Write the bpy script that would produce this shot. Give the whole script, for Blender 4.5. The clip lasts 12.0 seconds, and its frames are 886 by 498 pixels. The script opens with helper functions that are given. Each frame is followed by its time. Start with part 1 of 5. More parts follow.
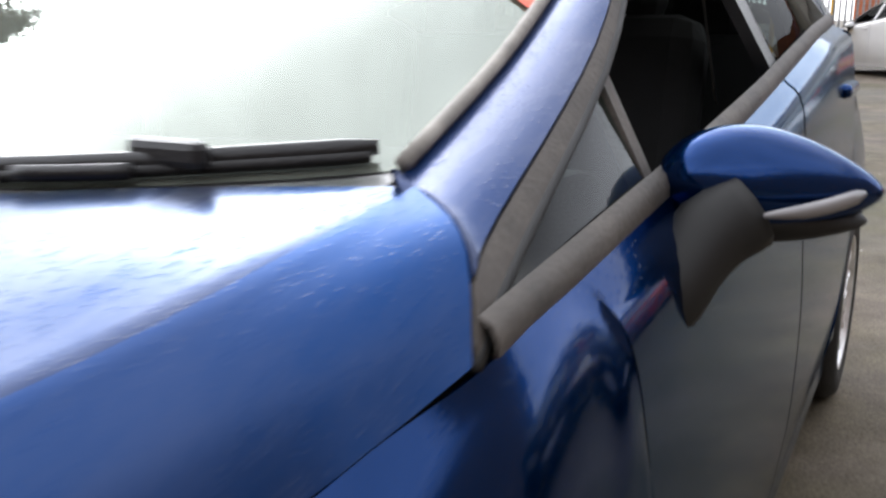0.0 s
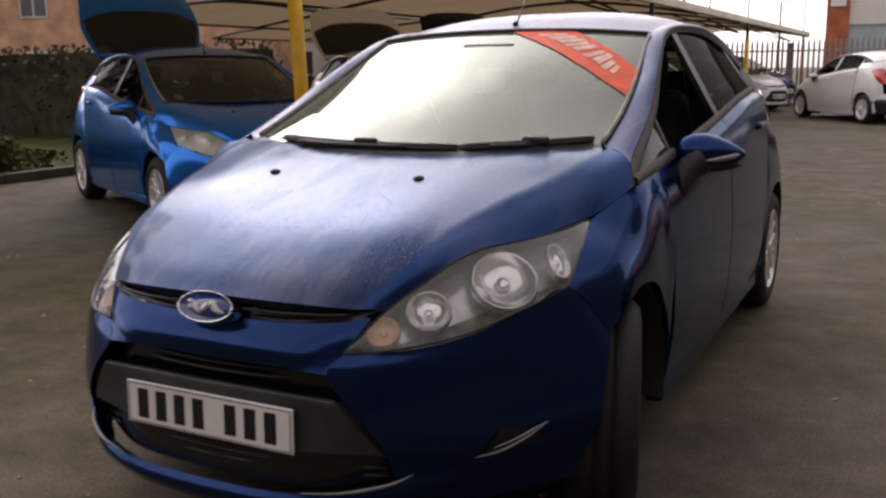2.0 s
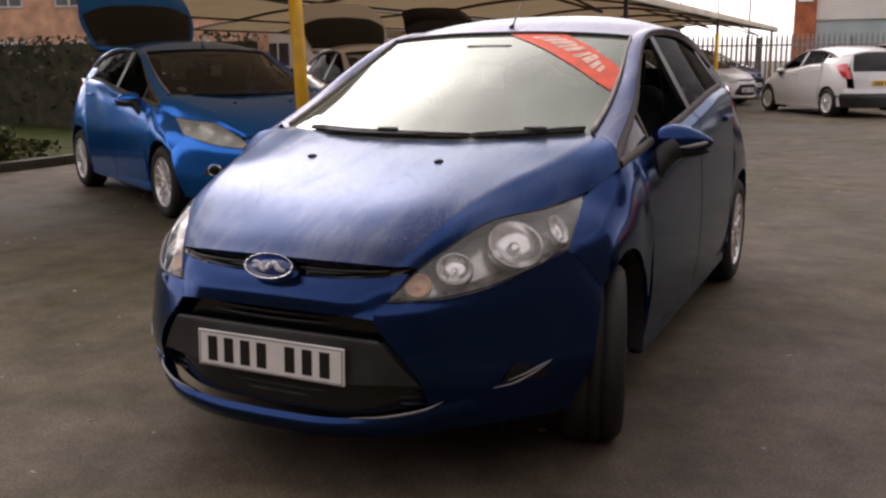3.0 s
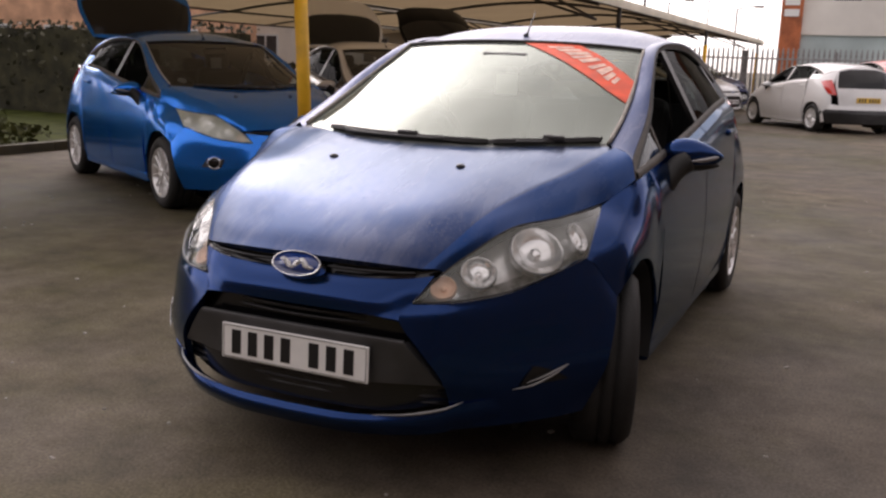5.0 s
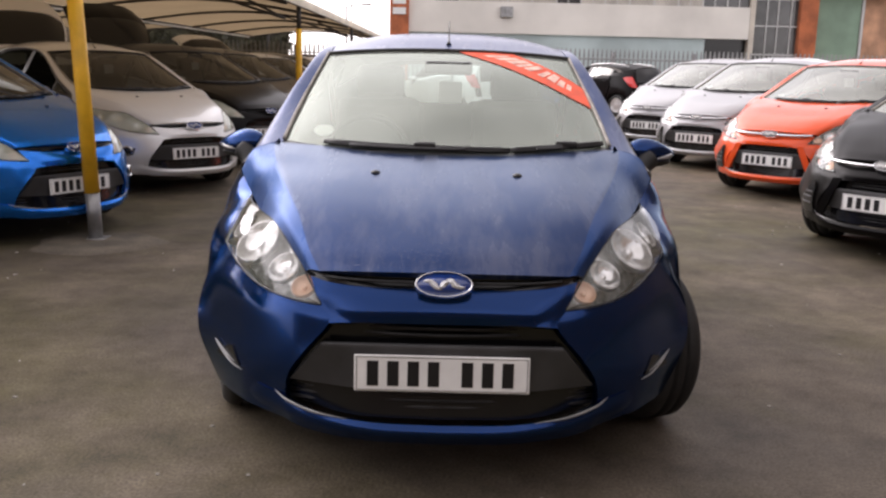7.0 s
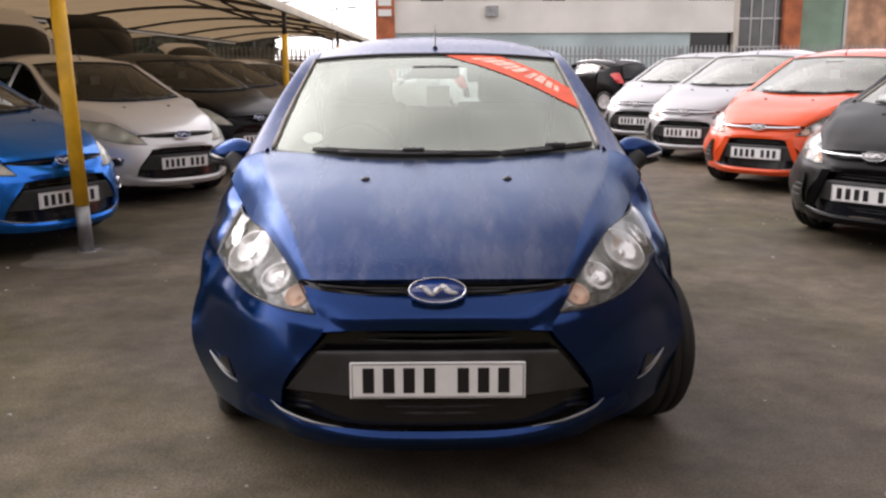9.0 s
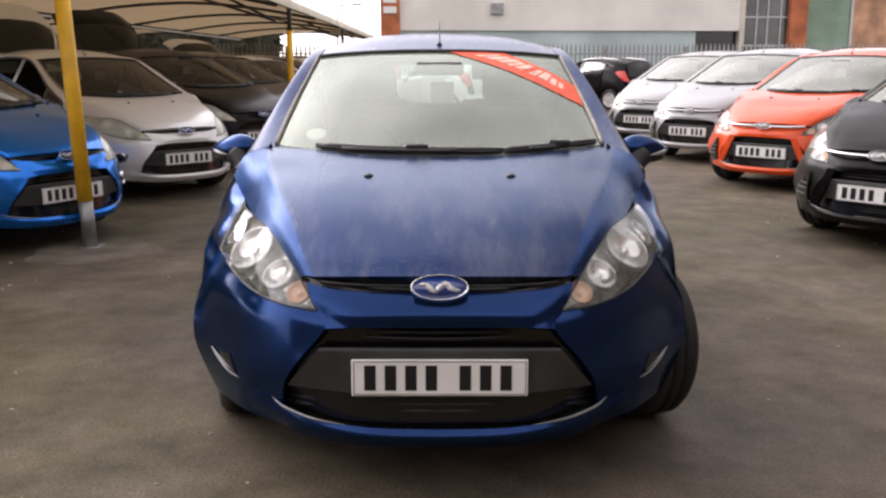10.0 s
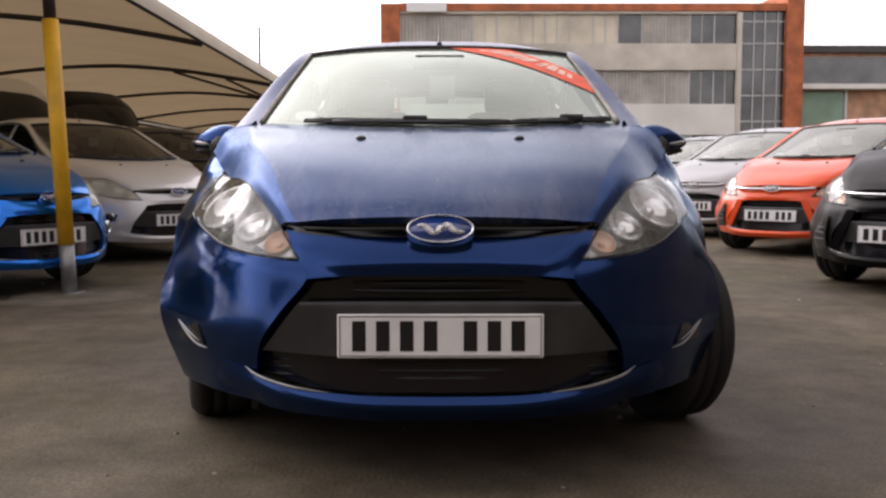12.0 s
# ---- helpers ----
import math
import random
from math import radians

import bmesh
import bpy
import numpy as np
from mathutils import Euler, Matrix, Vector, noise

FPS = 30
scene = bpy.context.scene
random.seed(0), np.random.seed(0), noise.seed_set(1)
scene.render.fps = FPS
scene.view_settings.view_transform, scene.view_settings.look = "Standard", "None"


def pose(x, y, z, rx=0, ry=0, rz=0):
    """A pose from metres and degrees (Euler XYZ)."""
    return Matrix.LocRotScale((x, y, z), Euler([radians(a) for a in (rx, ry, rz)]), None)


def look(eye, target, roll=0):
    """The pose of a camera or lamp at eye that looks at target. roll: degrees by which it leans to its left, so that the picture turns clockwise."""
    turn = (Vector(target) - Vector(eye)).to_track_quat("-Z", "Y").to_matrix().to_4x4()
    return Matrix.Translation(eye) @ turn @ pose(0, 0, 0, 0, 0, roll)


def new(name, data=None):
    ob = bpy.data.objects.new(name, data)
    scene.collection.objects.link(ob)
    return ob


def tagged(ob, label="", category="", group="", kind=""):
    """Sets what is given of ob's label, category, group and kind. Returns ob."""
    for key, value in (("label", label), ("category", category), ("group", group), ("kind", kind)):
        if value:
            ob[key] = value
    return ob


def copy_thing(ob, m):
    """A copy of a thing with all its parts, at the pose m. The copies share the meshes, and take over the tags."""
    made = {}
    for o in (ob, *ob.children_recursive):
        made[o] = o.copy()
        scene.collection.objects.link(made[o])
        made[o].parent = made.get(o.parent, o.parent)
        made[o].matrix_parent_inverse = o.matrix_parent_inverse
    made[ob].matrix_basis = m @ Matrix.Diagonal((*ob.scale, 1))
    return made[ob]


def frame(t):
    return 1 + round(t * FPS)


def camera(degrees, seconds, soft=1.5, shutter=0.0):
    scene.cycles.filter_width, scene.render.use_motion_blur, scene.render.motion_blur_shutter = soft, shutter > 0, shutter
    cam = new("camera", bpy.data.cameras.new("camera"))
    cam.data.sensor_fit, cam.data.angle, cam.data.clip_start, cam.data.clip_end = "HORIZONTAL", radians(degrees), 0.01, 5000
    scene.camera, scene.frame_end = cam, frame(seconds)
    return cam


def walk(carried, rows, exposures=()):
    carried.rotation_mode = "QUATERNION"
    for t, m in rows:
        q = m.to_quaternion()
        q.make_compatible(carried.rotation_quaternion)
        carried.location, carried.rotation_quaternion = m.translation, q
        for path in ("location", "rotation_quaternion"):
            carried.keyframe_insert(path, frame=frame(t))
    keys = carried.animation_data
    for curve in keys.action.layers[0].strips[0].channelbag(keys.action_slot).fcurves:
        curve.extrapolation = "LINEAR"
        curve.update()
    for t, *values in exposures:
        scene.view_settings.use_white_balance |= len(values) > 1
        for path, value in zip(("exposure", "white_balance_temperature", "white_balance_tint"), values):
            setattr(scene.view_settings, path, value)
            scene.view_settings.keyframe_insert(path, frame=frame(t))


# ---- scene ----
cam = camera(51.12, 12.0, soft=2.4, shutter=0.4)
ROWS = [
    (0, 1.0468, 0.3982, 1.1179, 76.094, 0.333, 28.328),
    (0.5, 1.1923, -0.2093, 1.1782, 75.735, 2.604, 27.971),
    (1, 1.3303, -0.7710, 1.1910, 75.899, 1.320, 28.180),
    (1.5, 1.3969, -1.2265, 1.2181, 76.027, 1.454, 26.405),
    (2, 1.5071, -1.6340, 1.2221, 79.013, 0.743, 27.368),
    (2.5, 1.5635, -1.9756, 1.2508, 79.497, -0.022, 26.406),
    (3, 1.5989, -2.1262, 1.2498, 78.499, 0.450, 25.705),
    (5, 1.5012, -2.2447, 1.2746, 78.449, -1.853, 24.764),
    (5.5, 1.0447, -2.4431, 1.2625, 78.268, -2.612, 18.258),
    (6, 0.6371, -2.4881, 1.2452, 78.930, -1.888, 13.192),
    (6.5, 0.2622, -2.5692, 1.2655, 79.564, -2.748, 7.115),
    (7, -0.0075, -2.6162, 1.2951, 78.820, -1.357, 0.231),
    (9, -0.0069, -2.6125, 1.3100, 78.855, 0.198, -0.556),
    (9.5, -0.0062, -2.6036, 1.3080, 78.941, 0.217, -0.336),
    (10, -0.0032, -2.6008, 1.3065, 78.702, -0.072, -0.255),
    (10.5, 0.0085, -2.5485, 1.2723, 79.547, -0.712, 0.298),
    (11, -0.0092, -2.3596, 1.0059, 83.033, 0.526, -0.609),
    (11.5, -0.0199, -2.2907, 0.8186, 86.285, -0.246, -0.838),
    (12, -0.0046, -2.3070, 0.7983, 85.578, 0.024, -0.273),
]
EXPOSURES = [(0.0, 1.8, 6150, 12), (0.5, 1.38, 6400, 16), (1.0, 0.75, 6600, 20), (1.5, 0.47, 6800, 21), (2.5, 0.66, 6950, 23), (5.0, 0.84, 6900, 22), (6.0, 0.98, 6700, 20), (7.0, 1.28, 6700, 20), (10.0, 1.36, 6700, 19), (11.0, 1.45, 6700, 19), (11.5, 1.2, 6750, 20), (12.0, 1.03, 6750, 20)]
walk(cam, [(t, pose(x, y, z, rx, ry, rz)) for t, x, y, z, rx, ry, rz in ROWS], EXPOSURES)

# ---- world and light: a bright overcast sky ----
world = bpy.data.worlds.new("overcast_sky")
scene.world = world
world.use_nodes = True
wn, wl = world.node_tree.nodes, world.node_tree.links
sky = wn.new("ShaderNodeTexSky")
sky.sky_type = "NISHITA"
sky.sun_disc = False
SUN_WAY = Vector((-0.60, 0.53, 0.60)).normalized()
sky.sun_elevation, sky.sun_rotation = radians(37), radians(-48)
sky.air_density, sky.dust_density, sky.ozone_density = 1.0, 1.5, 1.0
soften = wn.new("ShaderNodeHueSaturation")
soften.inputs["Saturation"].default_value = 0.12
cloud_co = wn.new("ShaderNodeTexCoord")
cloud = wn.new("ShaderNodeTexNoise")
cloud.inputs["Scale"].default_value = 3.0
cloud.inputs["Detail"].default_value = 5
cloud_ramp = wn.new("ShaderNodeMapRange")
cloud_ramp.inputs["From Min"].default_value, cloud_ramp.inputs["From Max"].default_value = 0.3, 0.7
cloud_ramp.inputs["To Min"].default_value, cloud_ramp.inputs["To Max"].default_value = 0.65, 1.3
cloud_mix = wn.new("ShaderNodeMix")
cloud_mix.data_type, cloud_mix.blend_type = "RGBA", "MULTIPLY"
cloud_mix.inputs["Factor"].default_value = 1.0
split = wn.new("ShaderNodeSeparateXYZ")
lift = wn.new("ShaderNodeMapRange")
lift.inputs["From Min"].default_value, lift.inputs["From Max"].default_value = 0.1, 0.75
lift.inputs["To Min"].default_value, lift.inputs["To Max"].default_value = 1.15, 0.8
lift_mix = wn.new("ShaderNodeMix")
lift_mix.data_type, lift_mix.blend_type = "RGBA", "MULTIPLY"
lift_mix.inputs["Factor"].default_value = 1.0
background = wn["Background"]
background.inputs["Strength"].default_value = 0.15
wl.new(sky.outputs[0], soften.inputs["Color"])
wl.new(cloud_co.outputs["Generated"], cloud.inputs["Vector"])
wl.new(cloud.outputs["Fac"], cloud_ramp.inputs["Value"])
wl.new(soften.outputs[0], cloud_mix.inputs["A"])
wl.new(cloud_ramp.outputs[0], cloud_mix.inputs["B"])
wl.new(cloud_co.outputs["Generated"], split.inputs[0])
wl.new(split.outputs["Z"], lift.inputs["Value"])
wl.new(cloud_mix.outputs["Result"], lift_mix.inputs["A"])
wl.new(lift.outputs[0], lift_mix.inputs["B"])
# the veiled sun brightens the cloud round it
toward = wn.new("ShaderNodeVectorMath")
toward.operation = "DOT_PRODUCT"
toward.inputs[1].default_value = SUN_WAY
wl.new(cloud_co.outputs["Generated"], toward.inputs[0])
veil = wn.new("ShaderNodeMapRange")
veil.interpolation_type = "SMOOTHSTEP"
veil.inputs["From Min"].default_value, veil.inputs["From Max"].default_value = 0.55, 1.0
veil.inputs["To Min"].default_value, veil.inputs["To Max"].default_value = 1.0, 1.5
wl.new(toward.outputs["Value"], veil.inputs["Value"])
veil_mix = wn.new("ShaderNodeMix")
veil_mix.data_type, veil_mix.blend_type = "RGBA", "MULTIPLY"
veil_mix.inputs["Factor"].default_value = 1.0
wl.new(lift_mix.outputs["Result"], veil_mix.inputs["A"])
wl.new(veil.outputs[0], veil_mix.inputs["B"])
wl.new(veil_mix.outputs["Result"], background.inputs["Color"])

sun = new("sun", bpy.data.lights.new("sun", "SUN"))
sun.data.energy, sun.data.angle, sun.data.color = 0.5, radians(120), (1.0, 0.96, 0.90)
sun.matrix_world = look((SUN_WAY + Vector((0.3, -0.5, 0.8))) * 30, (0, 0, 0))


# ---- materials ----
def material(name, color, rough=0.5, metal=0.0, coat=0.0, vary=0.0, vary_scale=3.0, bump=0.0, bump_scale=60.0, spec=0.5, second=None, grain=0.0):
    """A surface with grain at two scales: large patches that shift the colour, fine relief that breaks the gloss."""
    m = bpy.data.materials.new(name)
    m.use_nodes = True
    n, l = m.node_tree.nodes, m.node_tree.links
    b = n["Principled BSDF"]
    b.inputs["Base Color"].default_value = (*color, 1)
    b.inputs["Roughness"].default_value, b.inputs["Metallic"].default_value = rough, metal
    b.inputs["Coat Weight"].default_value, b.inputs["Coat Roughness"].default_value = coat, 0.04
    b.inputs["Specular IOR Level"].default_value = spec
    co = n.new("ShaderNodeTexCoord")
    if vary:
        big = n.new("ShaderNodeTexNoise")
        big.inputs["Scale"].default_value, big.inputs["Detail"].default_value = vary_scale, 6
        l.new(co.outputs["Object"], big.inputs["Vector"])
        mix = n.new("ShaderNodeMix")
        mix.data_type = "RGBA"
        mix.inputs["A"].default_value = (*[c * (1 - vary) for c in color], 1)
        mix.inputs["B"].default_value = (*(second or [min(1, c * (1 + vary)) for c in color]), 1)
        ramp = n.new("ShaderNodeMapRange")
        ramp.inputs["From Min"].default_value, ramp.inputs["From Max"].default_value = 0.35, 0.65
        l.new(big.outputs["Fac"], ramp.inputs["Value"])
        l.new(ramp.outputs[0], mix.inputs["Factor"])
        out = mix.outputs["Result"]
        if grain:
            fine = n.new("ShaderNodeTexNoise")
            fine.inputs["Scale"].default_value, fine.inputs["Detail"].default_value = bump_scale, 3
            l.new(co.outputs["Object"], fine.inputs["Vector"])
            span = n.new("ShaderNodeMapRange")
            span.inputs["From Min"].default_value, span.inputs["From Max"].default_value = 0.3, 0.7
            span.inputs["To Min"].default_value, span.inputs["To Max"].default_value = 1 - grain, 1 + grain
            l.new(fine.outputs["Fac"], span.inputs["Value"])
            times = n.new("ShaderNodeMix")
            times.data_type, times.blend_type = "RGBA", "MULTIPLY"
            times.inputs["Factor"].default_value = 1
            l.new(out, times.inputs["A"])
            l.new(span.outputs[0], times.inputs["B"])
            out = times.outputs["Result"]
        l.new(out, b.inputs["Base Color"])
        rr = n.new("ShaderNodeMapRange")
        rr.inputs["To Min"].default_value, rr.inputs["To Max"].default_value = max(0.02, rough * 0.8), min(1, rough * 1.2)
        l.new(big.outputs["Fac"], rr.inputs["Value"])
        l.new(rr.outputs[0], b.inputs["Roughness"])
    if bump:
        small = n.new("ShaderNodeTexNoise")
        small.inputs["Scale"].default_value, small.inputs["Detail"].default_value = bump_scale, 4
        l.new(co.outputs["Object"], small.inputs["Vector"])
        bp = n.new("ShaderNodeBump")
        bp.inputs["Strength"].default_value, bp.inputs["Distance"].default_value = bump, 0.01
        l.new(small.outputs["Fac"], bp.inputs["Height"])
        l.new(bp.outputs[0], b.inputs["Normal"])
    return m


def paint(name, color, metal=0.35, dirt=0.25, drops=0.12, coat=0.8, streaks=(4.2, 0.75, 1.8), edge=(0.42, 0.75), dull=0.06, coat_ior=1.5, rough=0.36, rim=(1, 1, 1), sheen=0.015):
    """Clear-coated car paint with a film of road dirt and beads of rain."""
    m = bpy.data.materials.new(name)
    m.use_nodes = True
    n, l = m.node_tree.nodes, m.node_tree.links
    b = n["Principled BSDF"]
    b.inputs["Metallic"].default_value, b.inputs["Roughness"].default_value = metal, rough
    b.inputs["Specular IOR Level"].default_value = 0.1
    b.inputs["Specular Tint"].default_value = (*rim, 1)
    b.inputs["Coat Weight"].default_value, b.inputs["Coat Roughness"].default_value = coat, 0.05
    b.inputs["Coat IOR"].default_value = coat_ior
    co = n.new("ShaderNodeTexCoord")
    film = n.new("ShaderNodeTexNoise")
    film.inputs["Scale"].default_value, film.inputs["Detail"].default_value, film.inputs["Roughness"].default_value = 3.0, 8, 0.65
    streak = n.new("ShaderNodeMapping")
    streak.inputs["Scale"].default_value = streaks
    l.new(co.outputs["Object"], streak.inputs["Vector"])
    l.new(streak.outputs[0], film.inputs["Vector"])
    span = n.new("ShaderNodeMapRange")
    span.inputs["From Min"].default_value, span.inputs["From Max"].default_value = edge
    span.inputs["To Max"].default_value = dirt
    l.new(film.outputs["Fac"], span.inputs["Value"])
    mix = n.new("ShaderNodeMix")
    mix.data_type = "RGBA"
    mix.inputs["A"].default_value, mix.inputs["B"].default_value = (*color, 1), (0.30, 0.29, 0.30, 1)
    l.new(span.outputs[0], mix.inputs["Factor"])
    l.new(mix.outputs["Result"], b.inputs["Base Color"])
    gloss = n.new("ShaderNodeMapRange")
    gloss.inputs["From Min"].default_value, gloss.inputs["From Max"].default_value = edge
    gloss.inputs["To Min"].default_value, gloss.inputs["To Max"].default_value = sheen, dull
    l.new(film.outputs["Fac"], gloss.inputs["Value"])
    l.new(gloss.outputs[0], b.inputs["Coat Roughness"])
    bead = n.new("ShaderNodeTexVoronoi")
    bead.inputs["Scale"].default_value = 140
    l.new(co.outputs["Object"], bead.inputs["Vector"])
    dome = n.new("ShaderNodeMapRange")
    dome.inputs["From Min"].default_value, dome.inputs["From Max"].default_value = 0.0, 0.32
    dome.inputs["To Min"].default_value, dome.inputs["To Max"].default_value = 1.0, 0.0
    l.new(bead.outputs["Distance"], dome.inputs["Value"])
    bp = n.new("ShaderNodeBump")
    bp.inputs["Strength"].default_value, bp.inputs["Distance"].default_value = drops, 0.002
    l.new(dome.outputs[0], bp.inputs["Height"])
    ripple = n.new("ShaderNodeBump")
    ripple.inputs["Strength"].default_value, ripple.inputs["Distance"].default_value = 0.05, 0.02
    l.new(film.outputs["Fac"], ripple.inputs["Height"])
    l.new(bp.outputs[0], ripple.inputs["Normal"])
    l.new(ripple.outputs[0], b.inputs["Coat Normal"])
    return m


def glass(name, tint=(1, 1, 1), ior=1.6, film=0.0, rough=0.0, cast=(1, 1, 1)):
    """A thin pane: tinted see-through, gloss by Fresnel, and a thin pale film for dust, rain and put-in brightness."""
    m = bpy.data.materials.new(name)
    m.use_nodes = True
    n, l = m.node_tree.nodes, m.node_tree.links
    n.remove(n["Principled BSDF"])
    clear = n.new("ShaderNodeBsdfTransparent")
    clear.inputs["Color"].default_value = (*tint, 1)
    gloss = n.new("ShaderNodeBsdfGlossy")
    gloss.inputs["Roughness"].default_value = rough
    gloss.inputs["Color"].default_value = (*cast, 1)
    fres = n.new("ShaderNodeFresnel")
    fres.inputs["IOR"].default_value = ior
    dust = n.new("ShaderNodeBsdfDiffuse")
    dust.inputs["Color"].default_value = (0.73, 0.78, 0.66, 1)
    co = n.new("ShaderNodeTexCoord")
    patch = n.new("ShaderNodeTexNoise")
    patch.inputs["Scale"].default_value, patch.inputs["Detail"].default_value = 2.5, 5
    l.new(co.outputs["Object"], patch.inputs["Vector"])
    share = n.new("ShaderNodeMapRange")
    share.inputs["From Min"].default_value, share.inputs["From Max"].default_value = 0.25, 0.75
    share.inputs["To Min"].default_value, share.inputs["To Max"].default_value = film * 0.6, film * 1.4
    l.new(patch.outputs["Fac"], share.inputs["Value"])
    film_mix, gloss_mix = n.new("ShaderNodeMixShader"), n.new("ShaderNodeMixShader")
    l.new(share.outputs[0], film_mix.inputs[0])
    l.new(clear.outputs[0], film_mix.inputs[1])
    l.new(dust.outputs[0], film_mix.inputs[2])
    l.new(fres.outputs[0], gloss_mix.inputs[0])
    l.new(film_mix.outputs[0], gloss_mix.inputs[1])
    l.new(gloss.outputs[0], gloss_mix.inputs[2])
    l.new(gloss_mix.outputs[0], n["Material Output"].inputs["Surface"])
    return m


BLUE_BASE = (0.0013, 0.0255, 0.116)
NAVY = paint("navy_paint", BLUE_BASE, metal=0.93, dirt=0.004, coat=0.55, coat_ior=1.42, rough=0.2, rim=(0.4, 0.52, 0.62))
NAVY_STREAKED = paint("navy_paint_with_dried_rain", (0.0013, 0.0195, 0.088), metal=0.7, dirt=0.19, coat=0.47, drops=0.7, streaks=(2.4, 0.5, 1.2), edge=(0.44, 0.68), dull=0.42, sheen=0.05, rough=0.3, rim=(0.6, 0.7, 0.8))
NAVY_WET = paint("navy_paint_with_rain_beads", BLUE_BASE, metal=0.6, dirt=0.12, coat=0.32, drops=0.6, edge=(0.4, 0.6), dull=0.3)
# Dusty shoulder paint, its base also lightened for the sky it mirrors.
NAVY_LIGHTENED = paint("dusty_navy_paint_lightened", (0.003, 0.040, 0.165), metal=0.85, dirt=0.12, coat=0.4, drops=0.4, streaks=(2.4, 0.5, 1.2), edge=(0.42, 0.70), dull=0.36, sheen=0.22, rough=0.42, rim=(0.6, 0.7, 0.8))
SKYBLUE = paint("bright_blue_paint", (0.002, 0.175, 0.70), metal=0.8, dirt=0.01, coat=0.6, rough=0.22, rim=(0.5, 0.7, 0.8))
SILVER = paint("silver_paint", (0.34, 0.34, 0.35), metal=0.3, dirt=0.1)
# Silver lightened to make up for weak light under the canopy.
LIFTEDSILVER = paint("lifted_silver_paint", (0.74, 0.74, 0.74), metal=0.3, dirt=0.05)
ORANGE = paint("orange_paint", (0.75, 0.08, 0.012), metal=0.0, dirt=0.05)
BLACKPAINT = paint("black_paint", (0.0025, 0.002, 0.0022), metal=0.0, dirt=0.0, coat=0.08)
WHITEPAINT = paint("white_paint", (0.75, 0.75, 0.75), metal=0.0, dirt=0.1)
GREYPAINT = paint("dark_grey_paint", (0.02, 0.02, 0.022), metal=0.3, dirt=0.03, coat=0.5)
REDPAINT = paint("red_paint", (0.4, 0.03, 0.012), metal=0.0, dirt=0.1)
DEEPBLUE = paint("deep_blue_paint", (0.01, 0.015, 0.09), dirt=0.1)
SCREEN = glass("windscreen_glass", (0.70, 0.79, 0.74), 1.75, 0.17, 0.0, (0.92, 1.0, 0.92))
# Film raised to paint in the pale sky reflection.
SCREEN_PALED = glass("sky_paled_windscreen_glass", (0.55, 0.62, 0.60), 1.85, 0.26, 0.01)
SIDEPANE = glass("clear_side_glass", (0.62, 0.78, 0.74), 1.3, 0.004)
# Windscreen copy with the canopy's shade put into its tint.
SCREEN_SHADED = glass("canopy_shaded_windscreen_glass", (0.30, 0.32, 0.31), 1.3, 0.004)
TINT = glass("tinted_side_glass", (0.10, 0.12, 0.11), 1.02, 0.004)
REARPANE = glass("clear_rear_glass", (0.80, 0.90, 0.90), 1.3, 0.02)
# Pale film brightens the lamps, most of all under the dim canopy.
LENS = glass("clear_lamp_lens", (0.97, 0.97, 0.97), 1.5, 0.10)
LENS_WHITENED = glass("whitened_lamp_lens", (0.97, 0.97, 0.97), 1.6, 0.5)
PLASTIC = material("black_plastic", (0.018, 0.018, 0.019), 0.36, vary=0.3, vary_scale=8, bump=0.15, bump_scale=300)
MATTBLACK = material("matt_black_trim", (0.012, 0.012, 0.012), 0.62, vary=0.3, vary_scale=12)
GLOSSBLACK = material("gloss_black", (0.006, 0.006, 0.007), 0.18)
RUBBER = material("tyre_rubber", (0.011, 0.0105, 0.0105), 0.7, vary=0.4, vary_scale=9, bump=0.3, bump_scale=120)
CHROME = material("chrome", (0.8, 0.8, 0.82), 0.12, 1.0)
REFLECT = material("lamp_reflector", (0.97, 0.97, 0.97), 0.16, 0.8)
ALLOY = material("alloy_rim", (0.82, 0.82, 0.82), 0.3, 0.6, vary=0.2, vary_scale=14)
AMBER = material("amber_lamp", (0.85, 0.55, 0.38), 0.3, 0.1)
REDLAMP = material("red_lamp", (0.6, 0.015, 0.01), 0.15, coat=1.0)
TRIM = material("interior_trim", (0.022, 0.021, 0.022), 0.8, vary=0.3, vary_scale=6, bump=0.2, bump_scale=200)
PLATEWHITE = material("plate_white", (0.86, 0.86, 0.85), 0.3, vary=0.05, vary_scale=10)
PLATEYELLOW = material("plate_yellow", (0.75, 0.45, 0.03), 0.3)
INK = material("plate_ink", (0.01, 0.01, 0.012), 0.4)
BADGEBLUE = material("badge_blue", (0.01, 0.04, 0.2), 0.2, coat=1.0)
STICKER = material("orange_sticker", (0.85, 0.10, 0.035), 0.6, vary=0.15, vary_scale=12)
STICKERPALE = material("worn_sticker_print", (0.92, 0.52, 0.42), 0.6, vary=0.3, vary_scale=25)
PAPER = material("white_paper", (0.75, 0.75, 0.73), 0.7)
YELLOW = material("yellow_post_paint", (0.85, 0.47, 0.02), 0.5, vary=0.18, vary_scale=5, bump=0.1)
STEEL = material("galvanised_steel", (0.28, 0.28, 0.28), 0.45, 0.6, vary=0.3, vary_scale=8)
DUSTY = material("dusty_grey_plastic", (0.085, 0.075, 0.066), 0.7, vary=0.35, vary_scale=14, bump=0.15, bump_scale=160, grain=0.15)
PALESEAL = material("dusty_pale_seal", (0.30, 0.28, 0.25), 0.7, vary=0.25, vary_scale=20, grain=0.1)
PLINTH = material("dusty_black_plastic", (0.042, 0.042, 0.044), 0.42, vary=0.3, vary_scale=7, bump=0.15, bump_scale=300)
